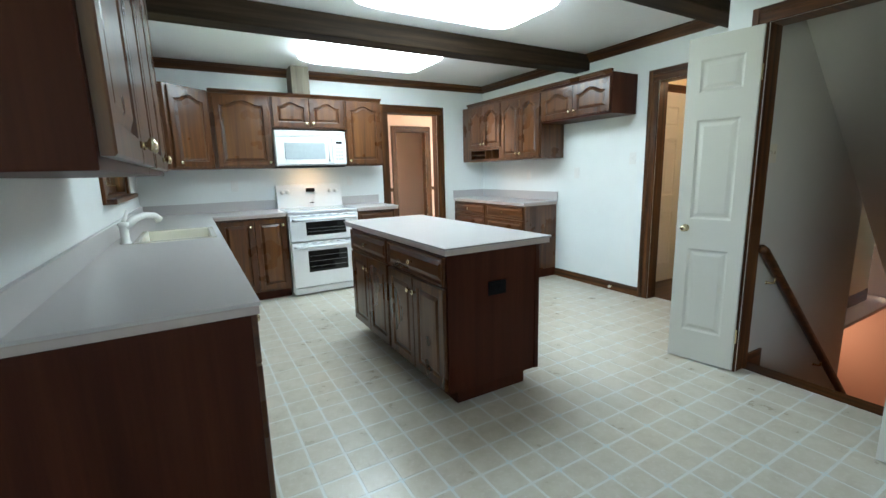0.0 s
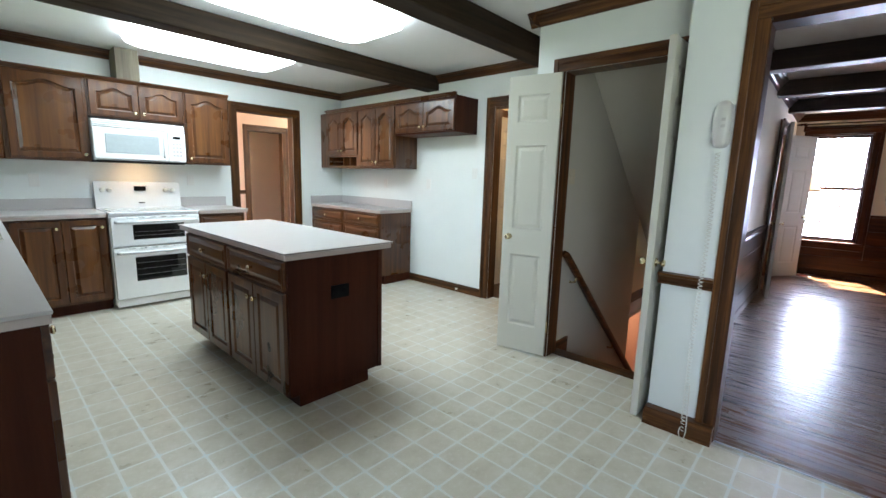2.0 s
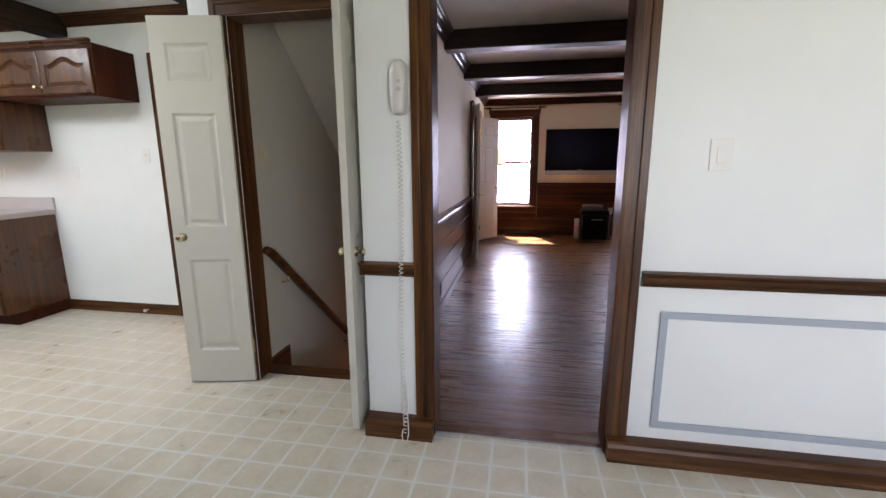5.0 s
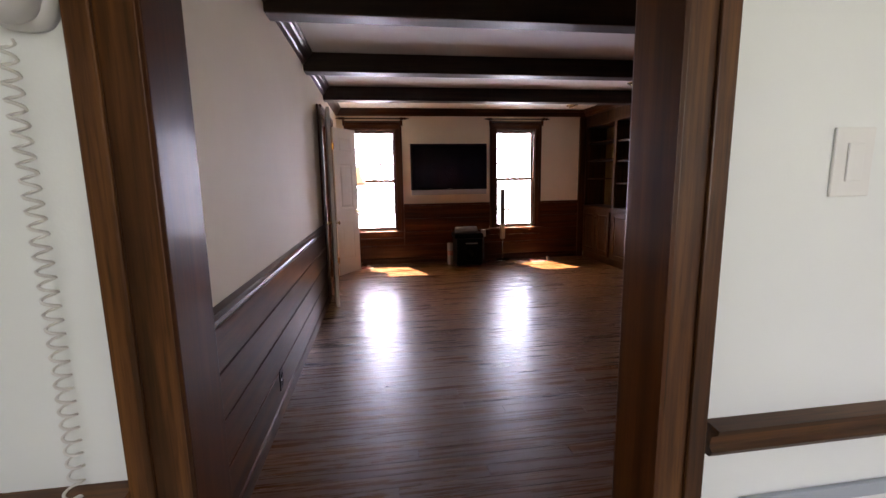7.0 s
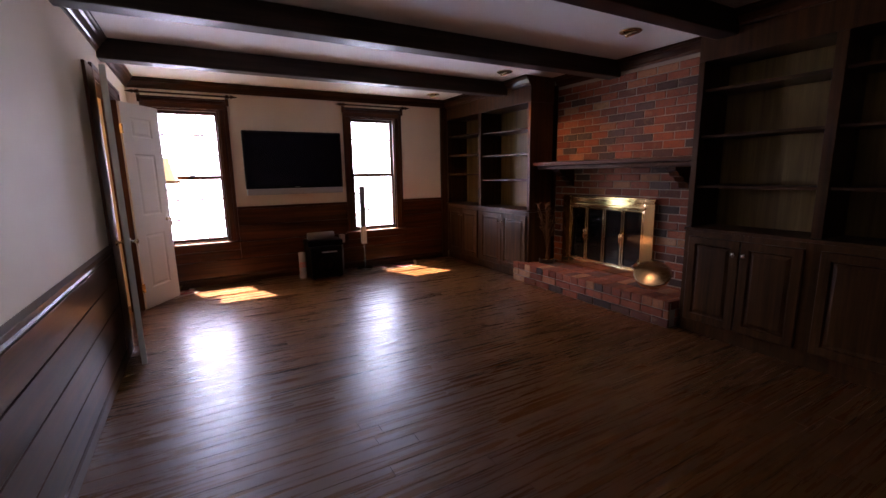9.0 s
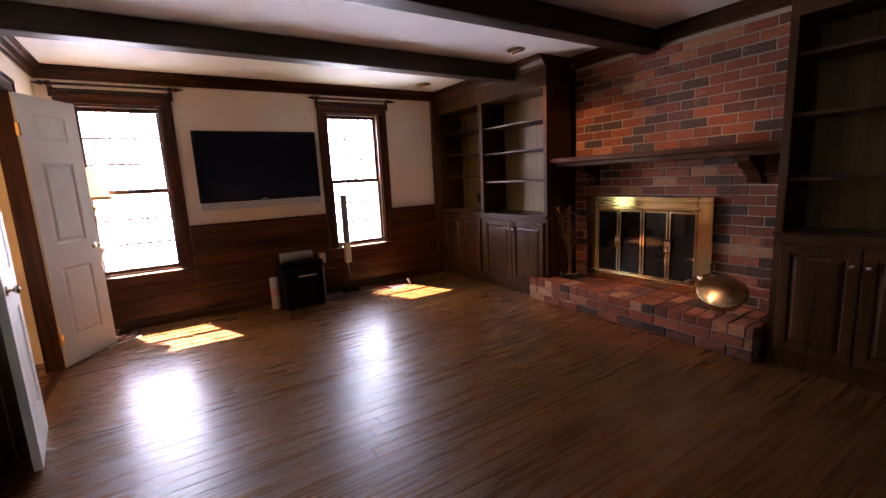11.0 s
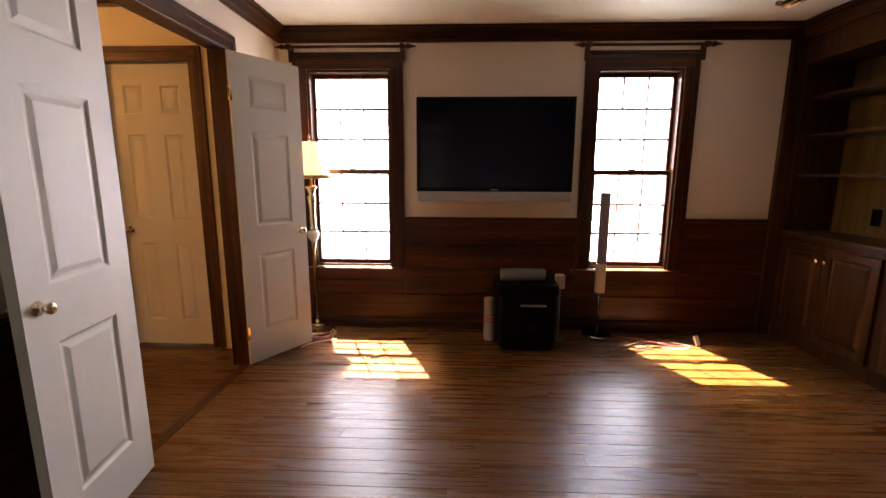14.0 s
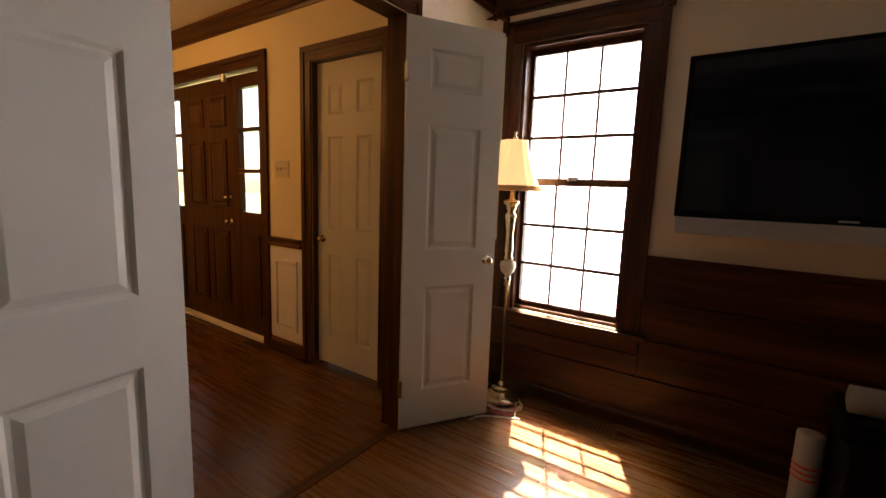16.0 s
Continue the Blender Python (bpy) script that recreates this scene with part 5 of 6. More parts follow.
plate("wall_outlet", (3.62, 8.15, 0.42), 0, "ivory outlet on the tan passage wall", mat=M_IVORY, kind="outlet")
plate("wall_outlet", (4.43, 0.468, 0.22), 0, "dark outlet in the wainscot", mat=M_BLACK, kind="outlet")

ds = thing("door_stop", (3.98, 2.98, 0.055), 0, "small brass and white door stop on the baseboard", "door stop")
part("stem", tube(bmesh.new(), [(0.0, 0, 0), (-0.06, 0, 0)], 0.006), M_BRASS, ds, "", True)
part("bumper", lathe(bmesh.new(), [(0.012, -0.06), (0.013, -0.075), (0.008, -0.08)], 12, (0, 0, 0), "x"), M_PLASTIC, ds, "", True)

# wall telephone and its cord
ph = thing("wall_telephone", (2.719, 0.315, 1.49), -90, "white corded telephone hung beside the doorway", "telephone")


def oval(hw, hh, y, cx=0.0, n=28):
    return [(cx + hw * math.copysign(abs(math.cos(a)) ** 0.62, math.cos(a)), y, 0.107 + hh * math.copysign(abs(math.sin(a)) ** 0.62, math.sin(a))) for a in (2 * math.pi * k / n for k in range(n))]


bm = bmesh.new()
panel_loops(bm, [oval(0.043, 0.104, 0.0), oval(0.045, 0.107, -0.014), oval(0.041, 0.102, -0.028)])
part("base", bm, M_PHONE, ph, "", True)
bm = bmesh.new()
panel_loops(bm, [oval(0.034, 0.100, -0.028, 0.004), oval(0.037, 0.109, -0.045, 0.004), oval(0.036, 0.107, -0.06, 0.004), oval(0.028, 0.098, -0.072, 0.004), oval(0.012, 0.080, -0.076, 0.004)])
part("handset", bm, M_PHONE, ph, "", True)
for z in (0.09, 0.12):
    part("button", boxes((0.002, 0.02, -0.0775, -0.0745, z, z + 0.014)), M_COUNTER, ph)
cord = bmesh.new()
N = 900
pts = []
for i in range(N + 1):
    u = i / N
    z = -0.02 - u * 1.44
    a = u * 2 * math.pi * 75
    pts.append((0.004 * math.sin(u * 7) + 0.009 * math.cos(a), -0.05 - (0.012 if u > 0.4 else 0) + 0.009 * math.sin(a), z))
tube(cord, pts, 0.0022, 4)
part("coiled_cord", cord, M_CORD, ph, "long coiled white cord", True)
lp = [(0.0, -0.055, -1.40), (-0.012, -0.075, -1.465), (0.0, -0.10, -1.482), (0.02, -0.11, -1.482), (0.022, -0.08, -1.45), (0.01, -0.06, -1.2)]
part("cord_loop", tube(bmesh.new(), lp, 0.003, 6), M_CORD, ph, "", True)

# dining sconce
sc = thing("wall_sconce", (4.27, 7.19, 1.62), 0, "small lit brass wall sconce in the dining room", "sconce")
part("arm", tube(bmesh.new(), [(0, 0.008, -0.05), (0, -0.06, -0.06), (0, -0.08, -0.02)], 0.008), M_BRASS, sc, "", True)
part("shade", lathe(bmesh.new(), [(0.03, -0.02), (0.045, 0.03), (0.03, 0.09)], 14, (0, -0.08, 0)), M_SCONCE, sc, "", True)

# ---- family room things ----
BF = -3.52


def bookcase(name, x_hi, x_lo, cols, label, shelves):
    """A built-in bookcase facing +y, from x_lo to x_hi, with cupboards below."""
    w = x_hi - x_lo
    t = thing(name, (x_hi, BF, 0), 180, label, "bookcase")
    d = 0.36
    part("back_panel", boxes((0.02, w - 0.02, d - 0.012, d, 0.87, 2.13)), M_BOOKBACK, t, "lighter yellow-brown back panel")
    part("plinth", boxes((0.0, w, 0.02, d, 0.0, 0.10)), M_BOOK, t)
    part("lower_body", boxes((0.0, w, 0.0, d, 0.10, 0.845), bev=0.003), M_BOOK, t)
    part("ledge", boxes((0.0, w, -0.025, d - 0.013, 0.846, 0.872), bev=0.006), M_BOOK, t)
    part("frieze", boxes((0.0, w, 0.0, d, 2.12, ZF - 0.002), bev=0.003), M_BOOK, t)
    part("crown", extrude_profile(bmesh.new(), CROWN, (0, 0, ZF - 0.107), (w, 0, ZF - 0.107), (0, -1)), M_FAM_X, t)
    if x_hi > 8:
        part("corner_trim", boxes((-0.018, 0.024, -0.105, -0.001, 0.0, ZF - 0.11), bev=0.004), M_BOOK, t)
    n = len(cols) + 1
    bounds = [0.0] + list(cols) + [w]
    for i, x in enumerate(bounds):
        a, b = (x, x + 0.045) if i == 0 else (x - 0.045, x) if i == n else (x - 0.03, x + 0.03)
        part("upright", boxes((a, b, 0.0, d - 0.013, 0.873, 2.119), bev=0.003), M_BOOK, t)
    for i, (a, b) in enumerate(zip(bounds, bounds[1:])):
        for z in shelves[i % len(shelves)]:
            part("shelf", boxes((a + 0.031, b - 0.031, 0.03, d - 0.013, z - 0.02, z), bev=0.002), M_BOOK, t, "thin dark shelf")
        for fr in pair(b - a - 0.04, 0.12, 0.80, 0.0, 0.70, a + 0.02, 0.02):
            kind, p, q, c, e, arch, kx, kz = fr
            bm = bmesh.new()
            raised_door(bm, p + 0.004, q - 0.004, c, e, -0.001, 0.02, 0.0, 0.06)
            dr = part("door", bm, M_BOOK, t)
            knob(dr, kx, -0.021, kz, M_NICKEL, 0.017)
    return t


bookcase("bookcase", 8.90, 6.94, [0.915], "dark built-in bookcase with empty shelves and cupboards beside the fireplace", [[1.31, 1.60, 1.88], [1.235, 1.555, 1.845]])
bookcase("bookcase", 5.02, 2.84, [0.85], "dark built-in bookcase with empty shelves in the shaded corner", [[1.20, 1.58, 1.92], [1.20, 1.58, 1.92]])
plate("wall_outlet", (8.50, BF - 0.347, 1.01), 180, "black outlet at the back of the bookcase", mat=M_BLACK, kind="outlet")

# fireplace: mortar core, mantel, hearth core
FY = -3.93
fp = thing("fireplace", (0, 0, 0), 0, "red brick fireplace wall with recessed mortar joints", "fireplace", kind="structure")
core = bmesh.new()
FX0, FX1, FZ0, FZ1 = 5.72, 6.60, 0.30, 0.93
box(core, 5.025, FX0, -4.22, FY - 0.006, 0, ZF)
box(core, FX1, 6.935, -4.22, FY - 0.006, 0, ZF)
box(core, FX0, FX1, -4.22, FY - 0.006, FZ1, ZF)
box(core, FX0, FX1, -4.22, FY - 0.006, 0, FZ0)
part("mortar_bed", core, M_MORTAR, fp, "grey mortar")
part("crown", extrude_profile(bmesh.new(), CROWN, (6.935, FY - 0.001, ZF - 0.107), (5.025, FY - 0.001, ZF - 0.107), (0, 1)), M_FAM_X, fp, "dark wooden crown over the bricks")
HX0, HX1, HY, HZ = 5.06, 7.13, -3.44, 0.235
hearth = thing("hearth", (0, 0, 0), 0, "raised red brick hearth along the fireplace", "hearth", kind="structure")
part("mortar_bed", boxes((HX0 + 0.012, 6.935, FY - 0.011, HY - 0.012, 0, HZ - 0.012), (6.936, HX1 - 0.012, BF + 0.021, HY - 0.012, 0, HZ - 0.012)), M_MORTAR, hearth, "grey mortar")

mantel = thing("mantel_shelf", (5.98, FY, 1.38), 0, "dark wooden mantel shelf on corbels above the fireplace", "mantel shelf")
part("shelf", boxes((-0.952, 0.952, 0.001, 0.37, 0.012, 0.052), bev=0.006), M_FAM_X, mantel)
part("bed_mould", boxes((-0.952, 0.952, 0.001, 0.30, -0.03, 0.0115), bev=0.008), M_FAM_X, mantel)
for x in (-0.68, 0.70):
    bm = bmesh.new()
    pr = [(0.001, -0.031), (0.24, -0.031), (0.24, -0.06), (0.20, -0.075), (0.17, -0.11), (0.12, -0.12), (0.09, -0.16), (0.05, -0.17), (0.03, -0.22), (0.001, -0.23)]
    ca, cb = ([bm.verts.new((xx, y, z)) for y, z in pr] for xx in (x - 0.045, x + 0.045))
    for i in range(len(pr)):
        j = (i + 1) % len(pr)
        bm.faces.new((ca[i], ca[j], cb[j], cb[i]))
    bm.faces.new(ca), bm.faces.new(cb)
    part("corbel", bm, M_FAM_Z, mantel)

# brass fire screen with glass doors
fs = thing("fireplace_screen", (6.155, FY + 0.004, HZ), 0, "polished brass fireplace screen with four dark glass doors", "fireplace screen")
W2F, HF = 0.60, 0.815
part("side_frame", boxes((-W2F, -W2F + 0.12, 0.0, 0.035, 0, HF), bev=0.006), M_BRASS, fs)
part("side_frame", boxes((W2F - 0.12, W2F, 0.0, 0.035, 0, HF), bev=0.006), M_BRASS, fs)
part("top_frame", boxes((-W2F + 0.12, W2F - 0.12, 0.0, 0.035, HF - 0.12, HF), (-W2F, W2F, 0.035, 0.05, HF - 0.05, HF - 0.02), (-W2F + 0.1, W2F - 0.1, 0.035, 0.046, HF - 0.11, HF - 0.085), bev=0.005), M_BRASS, fs)
part("bottom_frame", boxes((-W2F + 0.12, W2F - 0.12, 0.0, 0.04, 0, 0.085), bev=0.006), M_BRASS, fs)
part("firebox_liner", boxes((-W2F + 0.1, W2F - 0.1, -0.28, -0.20, 0.02, HF - 0.1)), M_BLACK, fs)
dw = (2 * W2F - 0.24) / 4
for i in range(4):
    x0 = -W2F + 0.12 + i * dw
    dr = part("glass_door", boxes((x0 + 0.004, x0 + 0.022, 0.008, 0.03, 0.088, HF - 0.123), (x0 + dw - 0.022, x0 + dw - 0.004, 0.008, 0.03, 0.088, HF - 0.123), (x0 + 0.022, x0 + dw - 0.022, 0.008, 0.03, 0.088, 0.105), (x0 + 0.022, x0 + dw - 0.022, 0.008, 0.03, HF - 0.14, HF - 0.123), bev=0.003), M_BRASS, fs)
    part("pane", boxes((x0 + 0.022, x0 + dw - 0.022, 0.012, 0.016, 0.105, HF - 0.14)), M_OVENGLASS, dr, "smoked glass")
    hx = x0 + (dw - 0.013 if i in (0, 2) else 0.013)
    part("handle", tube(bmesh.new(), [(hx, 0.03, 0.33), (hx, 0.055, 0.35), (hx, 0.055, 0.43), (hx, 0.03, 0.45)], 0.008), M_BRASS, dr, "", True)

# dried sticks in a stand, on the hearth
random.seed(4)
st = thing("fireplace_tool_stand", (6.83, -3.72, HZ), 0, "dark metal stand holding dried sticks on the hearth", "tool stand")
part("base", lathe(bmesh.new(), [(0.085, 0.0), (0.092, 0.006), (0.095, 0.045), (0.088, 0.05), (0.03, 0.045), (0.012, 0.05)], 24), M_DARKCORD, st, "", True)
part("ring", lathe(bmesh.new(), [(0.075, 0.045), (0.08, 0.05), (0.075, 0.055)], 20), M_BRASS, st)
for i in range(9):
    a, lean = random.uniform(0, 6.28), random.uniform(0.02, 0.14)
    h = random.uniform(0.42, 0.66)
    pts = [(0.02 * math.cos(a), 0.02 * math.sin(a), 0.03)]
    for k in range(1, 6):
        u = k / 5
        pts.append((lean * u * u * math.cos(a) + random.uniform(-0.008, 0.008), lean * u * u * math.sin(a) + random.uniform(-0.008, 0.008), 0.03 + h * u))
    stick = part("stick", tube(bmesh.new(), pts, [0.006, 0.0055, 0.005, 0.005, 0.006, 0.003], 6), M_HEARTHLEAF, st)
    for k in (3, 4, 5):
        for _ in range(2):
            p = Vector(pts[k])
            d = Vector((random.uniform(-0.09, 0.09), random.uniform(-0.09, 0.09), random.uniform(0.02, 0.10)))
            part("twig", tube(bmesh.new(), [p, p + d * 0.5 + Vector((0, 0, 0.01)), p + d], [0.003, 0.0045, 0.002], 5), M_HEARTHLEAF, stick)

# round brass warming pan, tipped on the hearth
bp = thing("warming_pan", (5.335, -3.575, HZ), 0, "polished brass warming pan with dark handle tipped on the hearth", "warming pan")
TIP = pose(0, -0.02, 0.15, -30, -18, 0)
bm = lathe(bmesh.new(), [(0.085, -0.062), (0.118, -0.054), (0.140, -0.030), (0.149, 0.0), (0.152, 0.022), (0.150, 0.028)], 40)
bmesh.ops.transform(bm, matrix=TIP, verts=bm.verts)
part("pan", bm, M_BRASS, bp, "", True)
bm = lathe(bmesh.new(), [(0.158, 0.0285), (0.160, 0.034), (0.154, 0.040), (0.135, 0.041), (0.10, 0.050), (0.05, 0.056), (0.01, 0.058)], 40)
bmesh.ops.transform(bm, matrix=TIP, verts=bm.verts)
part("lid", bm, M_PALEBRASS, bp, "domed satin brass lid", True)
part("socket", tube(bmesh.new(), [TIP @ Vector((0.145, -0.02, 0.01)), TIP @ Vector((0.20, -0.05, 0.008)), (0.235, -0.09, 0.185)], [0.024, 0.018, 0.015], 12), M_BRASS, bp, "", True)
part("handle", tube(bmesh.new(), [(0.23, -0.085, 0.186), (0.29, -0.15, 0.165), (0.35, -0.22, 0.14), (0.385, -0.26, 0.125)], [0.014, 0.018, 0.016, 0.010], 10), M_FAM_X, bp, "dark turned wooden handle", True)

# wall television
tv = thing("television", (8.732, -1.21, 1.095), 0, "large black flat television with silver bar on the wall", "television")
part("bezel", boxes((0.006, 0.10, -0.597, 0.597, 0.075, 0.778), bev=0.006), M_BLACK, tv)
part("screen", boxes((0.001, 0.0065, -0.572, 0.572, 0.105, 0.755)), M_SCREEN, tv)
part("speaker_bar", boxes((0.0, 0.10, -0.59, 0.59, 0.0, 0.0745), bev=0.008), M_SILVER, tv, "silver speaker bar")
part("brand_mark", boxes((-0.001, 0.005, -0.03, 0.03, 0.086, 0.094)), M_SILVER, tv)
part("wall_mount", boxes((0.10, 0.187, -0.25, 0.25, 0.25, 0.55)), M_BLACK, tv)

# floor lamp
fl = thing("floor_lamp", (8.79, 0.235, 0), 0, "lit brass floor lamp with pleated shade beside the window", "floor lamp")
part("base", lathe(bmesh.new(), [(0.135, 0.0), (0.14, 0.012), (0.125, 0.022), (0.10, 0.03), (0.05, 0.05), (0.02, 0.075), (0.014, 0.10)], 24), M_PALEBRASS, fl, "", True)
part("pole", lathe(bmesh.new(), [(0.011, 0.09), (0.011, 0.70), (0.02, 0.71), (0.014, 0.73), (0.022, 0.745), (0.013, 0.76)], 14), M_PALEBRASS, fl, "", True)
part("collar", lathe(bmesh.new(), [(0.05, 0.052), (0.062, 0.058), (0.058, 0.068), (0.03, 0.078)], 20), M_PALEBRASS, fl, "", True)
part("urn", lathe(bmesh.new(), [(0.014, 0.76), (0.04, 0.79), (0.048, 0.82), (0.044, 0.845), (0.016, 0.85)], 18), M_CERAMIC, fl, "cream ceramic urn", True)
part("column", lathe(bmesh.new(), [(0.018, 0.85), (0.03, 0.865), (0.02, 0.885), (0.026, 0.91), (0.022, 1.02), (0.03, 1.09), (0.034, 1.12), (0.018, 1.14), (0.03, 1.16), (0.03, 1.175), (0.045, 1.19), (0.048, 1.20), (0.014, 1.215), (0.010, 1.27)], 16), M_PALEBRASS, fl, "", True)
bm = bmesh.new()
rows = []
for r, z in ((0.166, 1.265), (0.150, 1.29), (0.122, 1.36), (0.098, 1.44), (0.082, 1.50), (0.076, 1.545)):
    rows.append([bm.verts.new((r * (1 + (0.03 if k % 2 else 0)) * math.cos(2 * math.pi * k / 32), r * (1 + (0.03 if k % 2 else 0)) * math.sin(2 * math.pi * k / 32), z)) for k in range(32)])
for a, b in zip(rows, rows[1:]):
    for k in range(32):
        bm.faces.new((a[k], a[(k + 1) % 32], b[(k + 1) % 32], b[k]))
shade = part("shade", bm, M_SHADE, fl, "glowing cream pleated shade")
part("trim_band", lathe(bmesh.new(), [(0.167, 1.262), (0.172, 1.265), (0.162, 1.292), (0.158, 1.29)], 32), M_SHADETRIM, shade, "brown trim band")
part("finial", lathe(bmesh.new(), [(0.008, 1.54), (0.012, 1.56), (0.006, 1.575), (0.01, 1.59), (0.002, 1.60)], 10), M_PALEBRASS, fl, "", True)
part("bulb", lathe(bmesh.new(), [(0.012, 1.30), (0.03, 1.36), (0.028, 1.39), (0.005, 1.41)], 12), M_SCONCE, fl, "", True)


def cable(name, pts, r, mat, label):
    t = thing(name, pts[0], 0, label, "cable")
    o = Vector(pts[0])
    ctrl = [Vector(p) - o for p in pts]
    fine = []
    for i in range(len(ctrl) - 1):
        p0, p1, p2, p3 = ctrl[max(i - 1, 0)], ctrl[i], ctrl[i + 1], ctrl[min(i + 2, len(ctrl) - 1)]
        for k in range(6):
            u = k / 6
            fine.append(0.5 * ((2 * p1) + (p2 - p0) * u + (2 * p0 - 5 * p1 + 4 * p2 - p3) * u * u + (3 * p1 - p0 - 3 * p2 + p3) * u ** 3))
    fine.append(ctrl[-1])
    part("wire", tube(bmesh.new(), fine, r, 6), mat, t, "", True)
    return t


random.seed(11)


def coil(cx, cy, r, turns, z=0.006, wob=0.02):
    return [(cx + (r + random.uniform(-wob, wob)) * math.cos(i * 0.8), cy + (r + random.uniform(-wob, wob)) * math.sin(i * 0.8), z + 0.004 * (i % 5)) for i in range(int(turns * 8))]


cable("lamp_cord", coil(8.70, 0.17, 0.10, 3) + [(8.60, 0.05, 0.006)], 0.004, M_IVORY, "tangled cream lamp cord on the floor")
cable("lamp_cord", coil(8.64, 0.14, 0.07, 2) + [(8.50, 0.16, 0.006)], 0.004, M_REDCORD, "loose red cord at the lamp base")
cable("lamp_cord", [(8.60, 0.02, 0.006), (8.56, 0.10, 0.006), (8.50, 0.20, 0.006), (8.42, 0.24, 0.006)], 0.005, M_CORD, "short white cord under the door")
cable("speaker_cable", [(8.66, -2.0, 0.005), (8.55, -1.85, 0.005), (8.5, -2.05, 0.005), (8.45, -2.25, 0.005), (8.55, -2.45, 0.005), (8.6, -2.62, 0.005)], 0.005, M_DARKCORD, "dark cable curled on the floor")
cable("speaker_cable", [(8.70, -1.62, 0.005), (8.6, -1.75, 0.005), (8.48, -1.8, 0.005), (8.42, -2.0, 0.005), (8.5, -2.3, 0.005), (8.68, -2.5, 0.005)], 0.004, M_DARKCORD, "dark cable curled on the floor")
cable("speaker_cable", [(8.78, -2.2, 0.005), (8.7, -2.4, 0.005), (8.6, -2.5, 0.02), (8.56, -2.6, 0.008), (8.6, -2.75, 0.005)], 0.004, M_REDCORD, "thin red cable in the sunlight")
cable("speaker_cable", [(8.55, -2.5, 0.005), (8.5, -2.62, 0.012), (8.58, -2.72, 0.005), (8.66, -2.62, 0.005)], 0.004, M_CORD, "thin white cable in the sunlight")
cable("speaker_cable", [(8.72, -1.66, 0.006), (8.66, -1.70, 0.006), (8.52, -1.74, 0.006), (8.41, -1.85, 0.006), (8.43, -2.05, 0.006), (8.55, -2.22, 0.006), (8.62, -2.34, 0.012), (8.70, -2.30, 0.006), (8.74, -2.16, 0.006)], 0.006, M_DARKCORD, "dark cable looped round the speaker foot")
cable("speaker_cable", [(8.80, -1.98, 0.006), (8.70, -1.95, 0.006), (8.62, -2.08, 0.008), (8.56, -2.24, 0.006), (8.50, -2.42, 0.006)], 0.005, M_DARKCORD, "dark cable looped round the speaker foot")
ad = thing("power_adapter", (8.60, -2.80, 0.0), 30, "small white plug standing on the floor", "plug")
bm = boxes((-0.008, 0.008, -0.022, 0.022, 0.0, 0.075), bev=0.004)
bmesh.ops.transform(bm, matrix=pose(0, 0, 0.004, 0, 25, 0), verts=bm.verts)
part("case", bm, M_CORD, ad)

# equipment by the wall
sb = thing("subwoofer", (8.63, -1.46, 0), 0, "black subwoofer box with a front slot", "subwoofer")
part("cabinet", boxes((-0.19, 0.19, -0.20, 0.20, 0.015, 0.42), bev=0.012), M_BLACK, sb)
part("top_deck", boxes((-0.15, 0.17, -0.23, 0.22, 0.421, 0.50), bev=0.02), M_BLACK, sb)
part("slot", boxes((-0.197, -0.189, -0.13, 0.06, 0.345, 0.36), bev=0.002), M_SILVER, sb)
part("driver", lathe(bmesh.new(), [(0.11, -0.191), (0.10, -0.197), (0.05, -0.187)], 24, (0, 0, 0.19), "x"), M_BLACK, sb, "", True)
for a in (-0.15, 0.15):
    for b in (-0.16, 0.16):
        part("foot", boxes((a - 0.02, a + 0.02, b - 0.02, b + 0.02, 0, 0.0155)), M_BLACK, sb)
rl = thing("fabric_roll", (8.58, -1.43, 0.501), 0, "grey rolled fabric lying on the black box", "roll")
part("roll", lathe(bmesh.new(), [(0.03, -0.17), (0.05, -0.165), (0.052, 0.0), (0.05, 0.165), (0.03, 0.17)], 16, (0, 0, 0.05), "y"), M_GREYROLL, rl, "", True)
sp = thing("satellite_speaker", (8.70, -1.74, 0), 0, "small cream speaker on a slim stand", "speaker")
part("pole", lathe(bmesh.new(), [(0.07, 0.0), (0.07, 0.012), (0.012, 0.02), (0.012, 0.42)], 14), M_GREYROLL, sp, "", True)
part("case", boxes((-0.035, 0.035, -0.035, 0.035, 0.42, 0.53), bev=0.01), M_CERAMIC, sp)
pr = thing("paper_roll", (8.68, -1.195, 0), 0, "white paper roll bound with red tape", "paper roll")
part("roll", lathe(bmesh.new(), [(0.046, 0.0), (0.047, 0.006), (0.047, 0.335), (0.03, 0.34)], 20), M_PAPER, pr, "", True)
for z in (0.15, 0.175, 0.20):
    part("tape", lathe(bmesh.new(), [(0.0475, z), (0.050, z + 0.004), (0.0475, z + 0.01)], 20), M_RED, pr, "", True)
tw = thing("tower_speaker", (8.80, -2.085, 0), 0, "slim grey tower speaker on a round-based stand", "speaker")
part("base", lathe(bmesh.new(), [(0.115, 0.0), (0.118, 0.006), (0.108, 0.014), (0.02, 0.020)], 28), M_STEEL, tw, "dark brushed metal foot", True)
part("pole", lathe(bmesh.new(), [(0.010, 0.018), (0.010, 0.37)], 12), M_STEEL, tw, "", True)
part("lower_shell", boxes((-0.03, 0.03, -0.036, 0.036, 0.36, 0.60), bev=0.012), M_CERAMIC, tw)
part("grille", boxes((-0.034, 0.03, -0.034, 0.034, 0.601, 1.165), bev=0.012), M_GREYROLL, tw)


